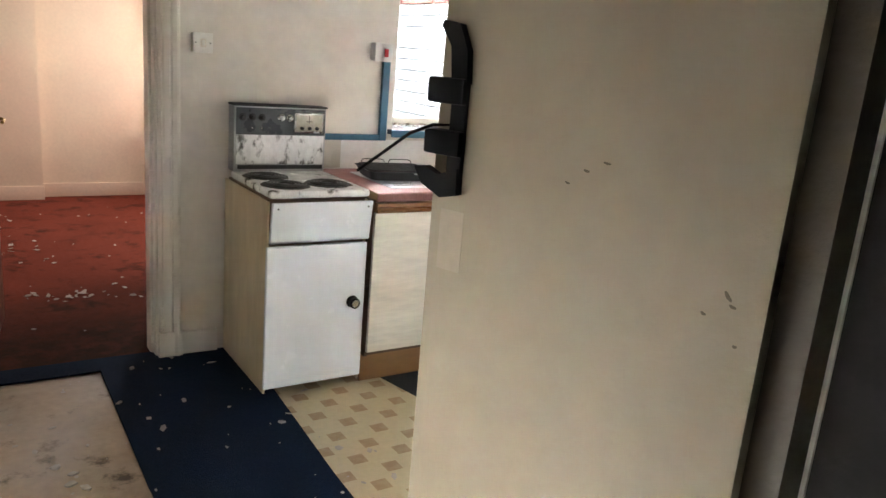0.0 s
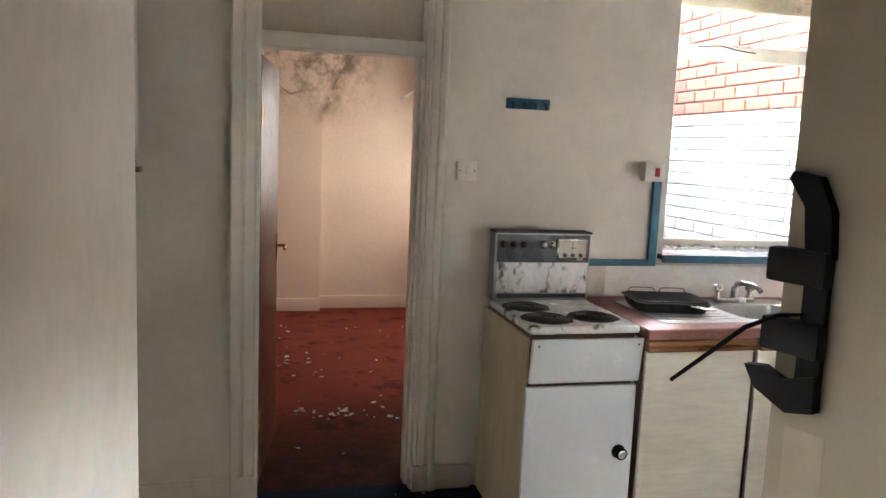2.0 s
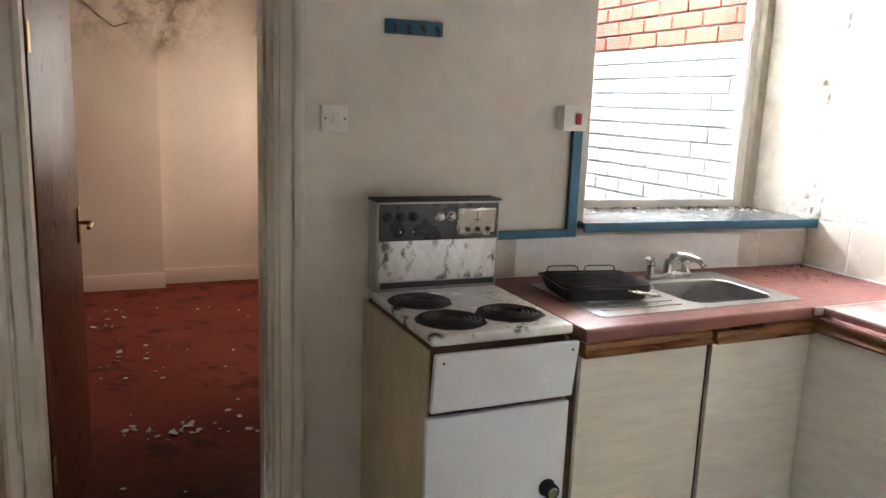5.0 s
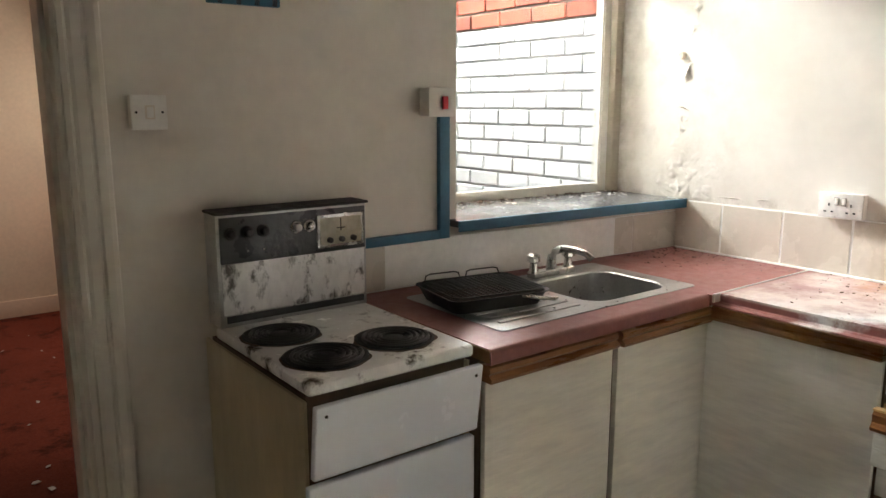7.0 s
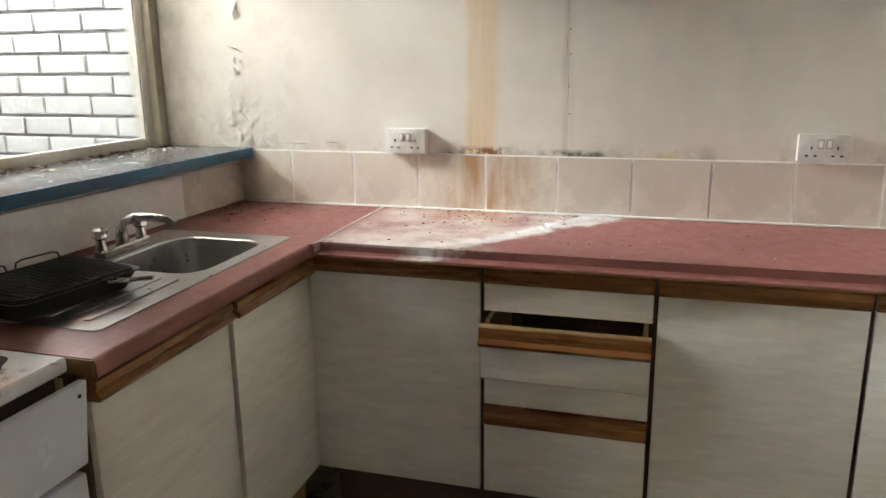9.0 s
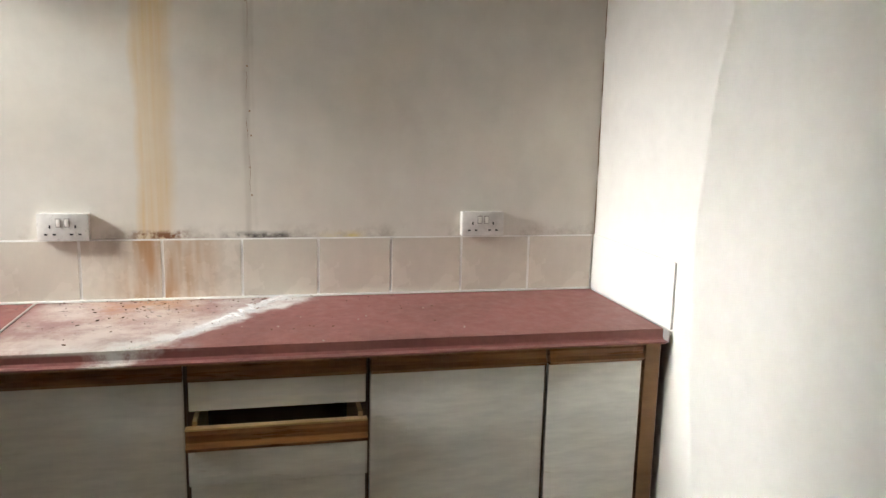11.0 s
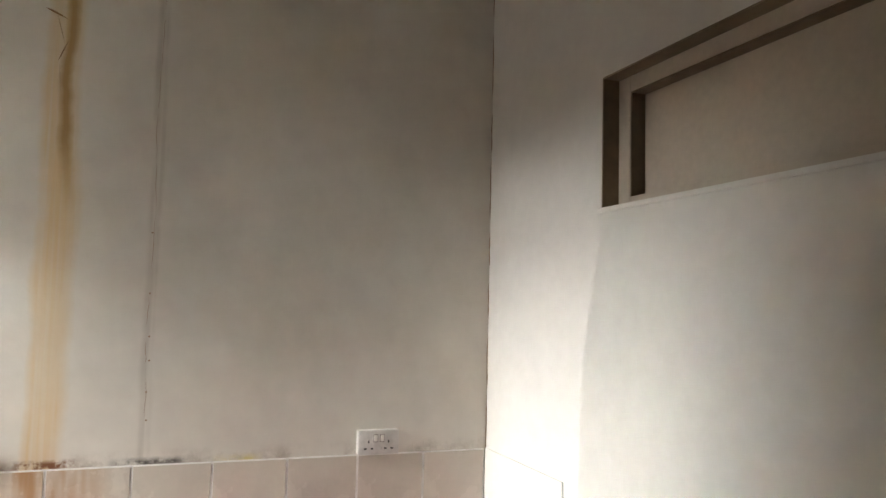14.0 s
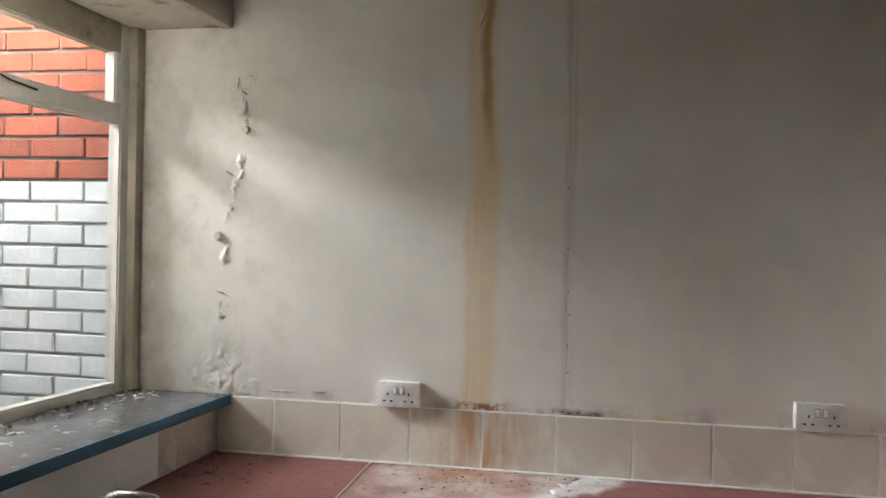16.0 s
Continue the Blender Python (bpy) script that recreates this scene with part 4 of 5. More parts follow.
V = lambda pts, z: [fl.verts.new((x, y, z)) for x, y in pts]
o0, o1, r0 = V(outer, WT1 + 0.0002), V(outer, zo + 0.0008), V(rim[0], zo + 0.0008)
levels = [r0, V(inner, zo - 0.003)]
for dz, shrink in ((-0.05, 0.006), (-0.12, 0.014), (-0.15, 0.03), (-0.155, 0.06)):
    levels.append(V(rounded(bx0 + shrink, bx1 - shrink, by0 + shrink, by1 - shrink, 0.065), zo + dz))
n = len(outer)
for a, b in ((o0, o1), (o1, r0), *zip(levels, levels[1:])):
    for k in range(n):
        fl.faces.new((a[k], a[(k + 1) % n], b[(k + 1) % n], b[k]))
fl.faces.new(levels[-1])
part("bowl_and_flange", fl, steel, snk)
for k in range(7):
    y = -0.53 + 0.05 * k
    part("drainer_rib", B(-1.33, -1.02, y - 0.008, y + 0.008, WT1 + 0.002, WT1 + 0.0055, bevel=0.0017), steel, snk)
part("waste", lathe(bmesh.new(), (-0.78, -0.4, WT1 - 0.1535), (0, 0, 1), [(0.04, 0), (0.04, 0.003), (0.03, 0.004), (0.02, 0.001)]), chrome, snk, "chrome waste")
part("overflow", lathe(bmesh.new(), (-0.953, -0.42, WT1 - 0.032), (1, 0, 0), [(0.018, 0), (0.018, 0.003), (0.012, 0.004)]), black_plastic, snk, "dark overflow hole")

tap = thing("mixer_tap", (-0.8, -0.2, WT1 + 0.002), "dull chrome kitchen mixer tap", "tap")
part("bridge", B(-0.9, -0.7, -0.222, -0.182, WT1 + 0.002, WT1 + 0.026, bevel=0.008, seg=3), chrome, tap)
arc = [(-0.8, -0.2, WT1 + 0.02), (-0.8, -0.202, WT1 + 0.07), (-0.797, -0.215, WT1 + 0.088), (-0.793, -0.25, WT1 + 0.102), (-0.786, -0.3, WT1 + 0.102), (-0.78, -0.34, WT1 + 0.096), (-0.776, -0.36, WT1 + 0.08)]
part("spout", tube(bmesh.new(), arc, [0.019, 0.015, 0.014, 0.013, 0.012, 0.0115, 0.0115], 24), chrome, tap)
for x in (-0.884, -0.717):
    st = part("valve", lathe(bmesh.new(), (x, -0.2, WT1 + 0.02), (0, 0, 1), [(0.018, 0), (0.014, 0.02), (0.013, 0.034)], 18), chrome, tap)
    part("tap_head", lathe(bmesh.new(), (x, -0.2, WT1 + 0.055), (0, 0, 1), [(0.014, 0), (0.023, 0.006), (0.021, 0.016), (0.023, 0.026), (0.016, 0.032)], 8), chrome, st)

gp = thing("grill_pan", (-1.23, -0.34, WT1 + 0.006), "blackened grill pan with wire rack on the drainer", "grill pan", turn=-10)
gpm = bmesh.new()
lv = []
for w, d, z in ((0.135, 0.10, 0.0), (0.142, 0.108, 0.003), (0.158, 0.126, 0.042), (0.165, 0.133, 0.044), (0.165, 0.133, 0.046), (0.155, 0.123, 0.0435), (0.138, 0.105, 0.006)):
    lv.append([gpm.verts.new((x, y, z)) for x, y in rounded(-w, w, -d, d, 0.03)])
n = len(lv[0])
for a, b in zip(lv, lv[1:]):
    for k in range(n):
        gpm.faces.new((a[k], a[(k + 1) % n], b[(k + 1) % n], b[k]))
gpm.faces.new(lv[0][::-1])
gpm.faces.new(lv[-1])
part("pan", gpm, tray, gp, local=True)
rk = part("rack", tube(bmesh.new(), [(*p, 0.05) for p in rounded(-0.15, 0.15, -0.118, 0.118, 0.03) + [(0.15, 0.09)]], 0.003, 6), iron, gp, "wire rack", local=True)
for k in range(17):
    x = -0.136 + 0.017 * k
    part("wire", tube(bmesh.new(), [(x, -0.118, 0.05), (x, 0.118, 0.05)], 0.0018, 6), iron, rk, local=True)
for x0 in (-0.13, 0.01):
    part("rack_loop", tube(bmesh.new(), [(x0, 0.118, 0.05), (x0 + 0.005, 0.12, 0.066), (x0 + 0.02, 0.12, 0.07), (x0 + 0.1, 0.12, 0.07), (x0 + 0.115, 0.12, 0.066), (x0 + 0.12, 0.118, 0.05)], 0.0022, 6), iron, rk, local=True)
part("burnt_residue", B(-0.125, 0.12, -0.098, 0.1, 0.0085, 0.018, bevel=0.004), char, gp, "charred residue", local=True)
part("grip", tube(bmesh.new(), [(0.06, -0.128, 0.038), (0.09, -0.16, 0.036), (0.13, -0.19, 0.034), (0.145, -0.182, 0.034), (0.10, -0.145, 0.036), (0.085, -0.128, 0.038)], 0.0035, 8), chrome, gp, "folding wire grip", local=True)

# ---- base units ----


def front(bm, *a):
    return box(bm, *a, bevel=0.003)


AF = -0.66      # face of the sink unit doors
su = thing("sink_unit", (-1.0, -0.4, 0.0), "white brush-painted sink base unit with pine pulls", "kitchen cabinet")
for a in ((-1.49, -1.474, AF + 0.019, -0.125, 0.14, WT0 - 0.002), (-0.585, -0.567, AF + 0.019, -0.125, 0.14, WT0 - 0.002)):
    part("side_board", B(*a), carcass, su)
part("bottom_board", B(-1.473, -0.586, AF + 0.03, -0.125, 0.14, 0.158), carcass, su)
part("back_board", B(-1.473, -0.586, -0.14, -0.125, 0.16, WT0 - 0.002), carcass, su)
part("centre_post", B(-1.03, -0.975, AF + 0.06, AF + 0.08, 0.16, 0.819), carcass, su)
part("top_rail", B(-1.473, -0.586, AF + 0.019, AF + 0.034, 0.82, WT0 - 0.002), carcass, su)
for x0, x1, dz in ((-1.486, -1.012, 0.0), (-0.99, -0.553, -0.004)):
    dr = part("door", B(x0, x1, AF, AF + 0.018, 0.165, 0.816 + dz, bevel=0.003), door_cream, su, "brush-painted cream door")
    pr = prism(bmesh.new(), [(AF + 0.016, 0.818 + dz), (AF - 0.02, 0.818 + dz), (AF - 0.025, 0.828 + dz), (AF - 0.012, 0.838 + dz), (AF - 0.018, 0.846 + dz), (AF - 0.016, 0.858 + dz), (AF - 0.004, 0.863 + dz), (AF + 0.016, 0.863 + dz)], 0, x0, x1)
    part("pull", pr, pull_wood, dr, "varnished pine finger pull")
part("plinth", B(-1.49, -0.567, AF + 0.055, AF + 0.07, 0.004, 0.14), plinth_wood, su, "brown plinth board")

BFX = -0.565    # face of the east run doors


def pull_x(y0, y1, z0, z1, x=BFX):
    h = z1 - z0
    return prism(bmesh.new(), [(x + 0.016, z0), (x - 0.012, z0), (x - 0.017, z0 + 0.2 * h), (x - 0.005, z0 + 0.42 * h), (x - 0.007, z0 + 0.82 * h), (x + 0.001, z1), (x + 0.016, z1)], 1, y0, y1)


def carcass_x(y0, y1):
    bm = bmesh.new()
    box(bm, BFX + 0.02, -0.01, y0, y0 + 0.016, 0.14, WT0 - 0.002)
    box(bm, BFX + 0.02, -0.01, y1 - 0.016, y1, 0.14, WT0 - 0.002)
    box(bm, BFX + 0.02, -0.01, y0 + 0.017, y1 - 0.017, 0.14, 0.156)
    box(bm, -0.025, -0.01, y0 + 0.017, y1 - 0.017, 0.158, WT0 - 0.002)
    box(bm, BFX + 0.02, BFX + 0.035, y0 + 0.017, y1 - 0.017, 0.83, WT0 - 0.002)
    return bm


def unit(name, y0, y1, label):
    u = thing(name, (-0.3, (y0 + y1) / 2, 0.0), label, "kitchen cabinet", "east run base units")
    part("body", carcass_x(y0, y1), carcass, u)
    part("plinth", B(BFX + 0.06, BFX + 0.075, y0, y1, 0.004, 0.14), carcass, u, "dark recessed plinth")
    return u


cu = unit("corner_unit", -1.196, -0.7, "white brush-painted corner base unit with blank panel")
cp = part("blank_panel", B(BFX, BFX + 0.018, -1.19, -0.664, 0.165, 0.822, bevel=0.003), door_board, cu, "brush-painted white panel")
part("pull", pull_x(-1.19, -0.68, 0.824, 0.868), pull_wood, cp, "varnished pine rail")
du = unit("drawer_unit", -1.672, -1.197, "white four-drawer base unit, one drawer pulled out")
for nm, z0, z1, rz, outx in (("drawer", 0.738, 0.82, (0.822, 0.868), 0.0), ("drawer", 0.55, 0.648, (0.65, 0.703), -0.045), ("drawer", 0.45, 0.533, (0.535, 0.548), 0.0), ("drawer", 0.165, 0.388, (0.39, 0.443), 0.0)):
    d = part(nm, B(BFX + outx, BFX + outx + 0.016, -1.666, -1.203, z0, z1, bevel=0.003), door_board, du, "pulled-out drawer front" if outx else "")
    if rz:
        p = part("pull", pull_x(-1.666, -1.198 if outx else -1.203, rz[0], rz[1], BFX + outx), pull_wood, d, "varnished pine finger pull")
        if outx:
            part("pull_edge", B(BFX + outx - 0.004, BFX + outx + 0.02, -1.666, -1.196, rz[1], rz[1] + 0.006, bevel=0.002), pale_wood, d, "pale worn pine edge")
    if outx:
        for y in (-1.655, -1.226):
            part("side", B(BFX + outx + 0.017, BFX + 0.3, y, y + 0.012, z0 + 0.01, 0.722), pale_wood, d)
        part("drawer_bottom", B(BFX + outx + 0.017, BFX + 0.3, -1.64, -1.228, z0 + 0.012, z0 + 0.018), carcass, d)
for y0, y1, nm in ((-2.188, -1.673, "base_unit"), (-2.492, -2.189, "base_unit")):
    u = unit(nm, y0, y1, "white brush-painted base unit with pine finger pull" if y1 > -2 else "narrow white brush-painted base unit with pine pull")
    d = part("door", B(BFX, BFX + 0.018, y0 + 0.005, y1 - 0.005, 0.165, 0.818, bevel=0.003), door_board, u, "brush-painted white door")
    part("pull", pull_x(y0 + 0.005, y1 - 0.005, 0.82, 0.868), pull_wood, d, "varnished pine finger pull")
ep = thing("end_panel", (-0.3, -2.52, 0.0), "bare brown end panel with flaked paint", "end panel")
part("stile", B(BFX - 0.002, BFX + 0.016, -2.545, -2.496, 0.06, WT0 - 0.003, bevel=0.002), plinth_wood, ep)
part("panel", B(BFX + 0.017, -0.01, -2.51, -2.496, 0.004, WT0 - 0.003), plinth_wood, ep)
part("end_cap", B(-0.594, -0.54, -2.553, -2.5525 + 0.0, WT0, WT1, bevel=0.0), joint_strip, ep, "pale cut worktop edge")

# ---- east wall fittings ----


def socket(y, z, label):
    """Surface-mounted double socket; y, z its upper north corner."""
    s = thing("double_socket", (-0.001, y - 0.073, z - 0.083), label, "socket", "double sockets")
    part("back_box", B(-0.03, -0.001, y - 0.146, y, z - 0.083, z, bevel=0.003), white_plastic, s)
    f = part("faceplate", B(-0.038, -0.0305, y - 0.147, y + 0.001, z - 0.084, z + 0.001, bevel=0.003), grey_plastic, s, "scuffed faceplate")
    for k in (0, 1):
        yc = y - 0.036 - 0.073 * k
        for dy, dz, w, h in ((0, 0.006, 0.0045, 0.01), (-0.012, -0.018, 0.009, 0.005), (0.012, -0.018, 0.009, 0.005)):
            part("pin_slot", B(-0.0388, -0.0381, yc + dy - w / 2, yc + dy + w / 2, z - 0.045 + dz - h / 2, z - 0.045 + dz + h / 2), black_plastic, f)
        yk = y - 0.073 + (0.012 if k == 0 else -0.012)
        part("rocker_gap", B(-0.0386, -0.0381, yk - 0.0085, yk + 0.0085, z - 0.041, z - 0.013), grime_grey, f, "grimy gap round the rocker")
        part("rocker", B(-0.042, -0.0381, yk - 0.006, yk + 0.006, z - 0.038, z - 0.016, bevel=0.0015), white_plastic, f)
    return s


socket(-0.722, 1.194, "scuffed white double socket beside the leak stain")
socket(-2.062, 1.196, "scuffed white double socket near the corner")

# plaster damage on the east wall: ragged lips, crack ridges and plugs


def torn(y, z, w, h, tilt, depth=0.003):
    """A torn lip of plaster standing off the wall."""
    bm = bmesh.new()
    n = 7
    a, b = [], []
    for k in range(n):
        u = k / (n - 1)
        px = y + (u - 0.5) * w * math.cos(tilt)
        pz = z + (u - 0.5) * w * math.sin(tilt)
        d = depth * math.sin(math.pi * u) * rng.uniform(0.6, 1.2)
        g = 0.6 * h * math.sin(math.pi * u) * rng.uniform(0.5, 1.1) + 0.001
        a.append([bm.verts.new((-0.0003, px, pz - g * 0.5)), bm.verts.new((-d - 0.001, px, pz + g * 0.2)), bm.verts.new((-d * 0.6 - 0.0005, px, pz + g * 0.5)), bm.verts.new((0.003, px, pz + g * 0.45))])
    for p, q in zip(a, a[1:]):
        for j in range(3):
            bm.faces.new((p[j], p[j + 1], q[j + 1], q[j]))
        bm.faces.new((p[3], p[0], q[0], q[3]))
    return bm


dmg = thing("plaster_damage", (0, -0.15, 1.3), "torn and blistered plaster on the wall by the window", "plaster damage", kind="structure")
spots = [(-0.185, 2.215, 0.09, 0.03, 1.3), (-0.205, 2.2, 0.06, 0.03, 0.5), (-0.2, 2.15, 0.1, 0.02, 1.4), (-0.215, 2.1, 0.1, 0.02, 1.55), (-0.13, 1.472, 0.075, 0.014, 0.35), (-0.15, 1.225, 0.05, 0.03, 0.7), (-0.36, 1.135, 0.1, 0.012, 0.0), (-0.5, 1.14, 0.05, 0.012, 0.0)]
for y, z, w, h, tilt in spots:
    part("torn_plaster", torn(y, z, w, h, tilt), wall_stained, dmg)
for y, z, w, tilt in ((-0.178, 2.225, 0.07, 1.75), (-0.2, 2.195, 0.055, 0.6), (-0.15, 1.905, 0.05, 0.5), (-0.13, 1.474, 0.07, 0.35)):
    part("plaster_gap", torn(y, z, w * 0.75, 0.01, tilt, 0.005), gap_brown, dmg, "dark gap under a plaster lip")
for y, z in ((-0.112, 1.68), (-0.21, 2.06)):
    pl = bmesh.new()
    cyl(pl, (0.004, y, z), (-0.016, y, z), 0.018, 0.012, 9)
    part("wall_plug", pl, plaster, dmg, "bare brown plaster round an old fixing")


def blistered_patch():
    """Lifted, cracked plaster along the old joint: a thin skin whose relief rises out of the wall."""
    bm = bmesh.new()
    ny, nz = 140, 300
    y0, y1, za, zb = -0.5, 0.2, 1.12, 2.32
    grid = []
    for i in range(nz + 1):
        row = []
        z = za + (zb - za) * i / nz
        mid = -0.14 - 0.075 * max(0, z - 1.75) / 0.5 + 0.03 * noise.noise((0.3, 0.7, z * 3.1)) + 0.014 * noise.noise((1.3, 0.7, z * 14))
        for j in range(ny + 1):
            y = y0 + (y1 - y0) * j / ny
            ridge = math.exp(-((y - mid) / (0.022 + 0.012 * noise.noise((2.0, y, z * 4)))) ** 2) * min(1.0, max(0.0, 1.8 * noise.noise((5.0, y * 9, z * 11)) + 0.4))
            low = max(0.0, 1 - (z - 1.12) / 0.42) * max(0.0, 1 - abs(y + 0.1) / 0.36)
            cell = abs(noise.noise((9.0, y * 16, z * 16))) + 0.5 * abs(noise.noise((9.0, y * 38, z * 38)))
            flake = max(0.0, noise.noise((4.0, y * 34, z * 26))) + 0.6 * max(0.0, noise.noise((4.0, y * 80, z * 70)))
            d = 0.016 * ridge * (0.08 + 1.2 * flake) + 0.013 * low * max(0.0, cell - 0.12)
            row.append(bm.verts.new((0.0016 - d, y, z)))
        grid.append(row)
    for a, b in zip(grid, grid[1:]):
        for j in range(ny):
            bm.faces.new((a[j], a[j + 1], b[j + 1], b[j]))
    return bm


part("blistered_skin", blistered_patch(), wall_stained, dmg, "blistered and cracked plaster skin")
crk = thing("wall_crack", (0, -1.34, 1.6), "hairline crack with old nail holes in the paint", "wall crack", kind="structure")
z = 2.74
while z > 1.3:
    pts, run = [], rng.uniform(0.05, 0.22)
    for k in range(5):
        zz = z - run * k / 4
        pts.append((0.0002, -1.352 + 0.004 * math.sin(zz * 9.1) + rng.uniform(-0.0025, 0.0025), zz))
    part("crack_line", tube(bmesh.new(), pts, [0.0002, 0.0007, 0.0008, 0.0006, 0.0002], 5), plinth_wood, crk)
    z -= run + (rng.uniform(0.0, 0.03) if z > 1.95 else rng.uniform(0.04, 0.14))
for y, z in ((-1.352, 1.66), (-1.357, 1.52), (-1.36, 1.442), (-1.35, 1.86), (-1.356, 1.34), (-1.36, 1.25)):
    part("nail_hole", lathe(bmesh.new(), (0.001, y, z), (-1, 0, 0), [(0.0022, 0), (0.003, 0.0012), (0.002, 0.002)], 8), plinth_wood, crk)
pk = thing("peeling_paint", (0, -1.05, 2.4), "peeling rust-stained paint at the top of the leak", "peeling paint", kind="structure")
for y, z, w, tilt in ((-1.045, 2.5, 0.1, 1.3), (-1.055, 2.43, 0.07, -1.2), (-1.03, 2.55, 0.07, 0.4), (-1.05, 2.34, 0.09, 1.5)):
    part("paint_curl", torn(y, z, w, 0.012, tilt, 0.005), plinth_wood, pk)

# ---- south wall: boarded borrowed light, lone splash tile ----
bl = thing("window_2", (-1.28, SOUTH - 0.05, BLZ0), "boarded and painted borrowed light high in the wall", "window", kind="structure")
part("panel", B(BL0 + 0.05, BL1 - 0.055, SOUTH - 0.122, SOUTH - 0.105, BLZ0 + 0.02, BLZ1 - 0.03), board_grey, bl, "painted board infill")
# rebates, linings and bead carry the recess shade as a brown colour
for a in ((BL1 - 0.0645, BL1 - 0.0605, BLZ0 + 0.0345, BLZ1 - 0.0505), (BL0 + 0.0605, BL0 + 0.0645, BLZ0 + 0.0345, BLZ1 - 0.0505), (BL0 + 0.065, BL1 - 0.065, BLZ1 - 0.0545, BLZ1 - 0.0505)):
    part("rebate", B(a[0], a[1], SOUTH - 0.1045, SOUTH - 0.058, a[2], a[3]), reveal_shade_brown, bl, "rebate face coloured brown for its shade")
for nm, a in (("left_stile", (BL0, BL0 + 0.06, BLZ0, BLZ1)), ("right_stile", (BL1 - 0.06, BL1, BLZ0, BLZ1)), ("bottom_rail", (BL0 + 0.061, BL1 - 0.061, BLZ0, BLZ0 + 0.034)), ("top_rail", (BL0 + 0.061, BL1 - 0.061, BLZ1 - 0.05, BLZ1))):
    part(nm, B(a[0], a[1], SOUTH - 0.112, SOUTH - 0.055, a[2], a[3], bevel=0.004), board_grey, bl)
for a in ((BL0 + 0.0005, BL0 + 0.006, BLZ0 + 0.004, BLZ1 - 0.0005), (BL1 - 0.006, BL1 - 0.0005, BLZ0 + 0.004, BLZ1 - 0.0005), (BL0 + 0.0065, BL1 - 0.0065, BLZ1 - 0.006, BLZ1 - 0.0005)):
    part("lining", B(a[0], a[1], SOUTH - 0.0545, SOUTH - 0.001, a[2], a[3]), reveal_shade_brown, bl, "lining coloured brown for the shade in the reveal")
part("bead", B(BL0 + 0.061, BL1 - 0.061, SOUTH - 0.1045, SOUTH - 0.085, BLZ0 + 0.035, BLZ0 + 0.041, bevel=0.002), reveal_shade_brown, bl)
part("ledge", B(BL0 - 0.01, BL1 + 0.012, SOUTH - 0.05, SOUTH + 0.008, BLZ0 - 0.012, BLZ0 + 0.003, bevel=0.003), wall_white, bl, "thin white ledge")
solid("splash_tile", B(-0.585, -0.009, SOUTH + 0.001, SOUTH + 0.008, WT1 + 0.002, 1.112, bevel=0.002), wall_white, "white splashback tile on the end wall", "tile", "structure")

# ---- boiler in the alcove ----
bo = thing("wall_boiler", (-3.6, -0.28, 1.5), "white cased wall boiler on rough timber battens", "boiler")
part("casing", B(-3.748, -3.39, -0.455, -0.1, 1.495, 2.4, bevel=0.006), white_plastic, bo)
part("front_seam", B(-3.6, -3.594, -0.458, -0.4555, 1.505, 2.39), tray, bo)
part("underside", B(-3.73, -3.44, -0.44, -0.12, 1.472, 1.494), iron, bo, "dark underside fittings")
for z in (1.425, 1.448):
    part("batten", B(-3.74, -3.375 - (z - 1.425), -0.2, -0.11, z, z + 0.02, bevel=0.002), pull_wood, bo, "rough timber batten")
part("shelf_board", B(-3.748, -3.5, -0.5, -0.21, 1.425, 1.447, bevel=0.003), yellow_board, bo, "yellowed shelf board")

# ---- entrance door ----
hx, hy, fx, fy = -2.155, -2.985, -2.322, -2.465
width = math.hypot(fx - hx, fy - hy)
ed = thing("entrance_door", (hx, hy, 0.012), "cream painted flush door standing open, scuffed", "door", turn=math.degrees(math.atan2(fy - hy, fx - hx)))
part("leaf", B(0.0, width, 0.0, 0.038, 0, 2.02, bevel=0.003), leaf_paint, ed, local=True)


def on_leaf(x, z):
    """Local y of the hall side face is 0.038."""
    return x, 0.038, z - 0.012


w = width
bk = part("lock_bar", B(w - 0.062, w - 0.032, 0.039, 0.05, 1.29, 1.48, bevel=0.005), black_plastic, ed, "broken black lock bar", local=True)
part("upper_arm", prism(bmesh.new(), [(w - 0.064, 1.44), (w - 0.034, 1.44), (w - 0.028, 1.495), (w - 0.006, 1.525), (w - 0.01, 1.533), (w - 0.042, 1.528), (w - 0.06, 1.49)], 1, 0.04, 0.054), black_plastic, bk, local=True)
for z in (1.328, 1.408):
    part("block", B(w - 0.064, w + 0.008, 0.0405, 0.062, z, z + 0.04, bevel=0.006), black_plastic, bk, local=True)
part("hook", prism(bmesh.new(), [(w - 0.062, 1.268), (w - 0.03, 1.26), (w + 0.012, 1.278), (w + 0.028, 1.303), (w + 0.006, 1.306), (w - 0.02, 1.296), (w - 0.06, 1.31)], 1, 0.04, 0.056), black_plastic, bk, local=True)
part("rod", tube(bmesh.new(), [(w - 0.04, 0.055, 1.376), (w - 0.03, 0.085, 1.376), (w - 0.015, 0.12, 1.362), (w + 0.012, 0.2, 1.305)], [0.0018, 0.0026, 0.0028, 0.0022], 8), black_plastic, bk, "thin bent rod", local=True)
for z in (1.465, 1.36):
    part("screw", cyl(bmesh.new(), (w - 0.047, 0.05, z), (w - 0.047, 0.0525, z), 0.004, n=10), chrome, bk, local=True)
part("paper_label", B(w - 0.07, w - 0.022, 0.0383, 0.039, 1.14, 1.24), paper, ed, "faded stuck-on label", local=True)
lk = part("rim_lock", B(0.25, 0.405, 0.0385, 0.06, 1.63, 1.75, bevel=0.005), lock_red, ed, "dark red painted rim lock", local=True)
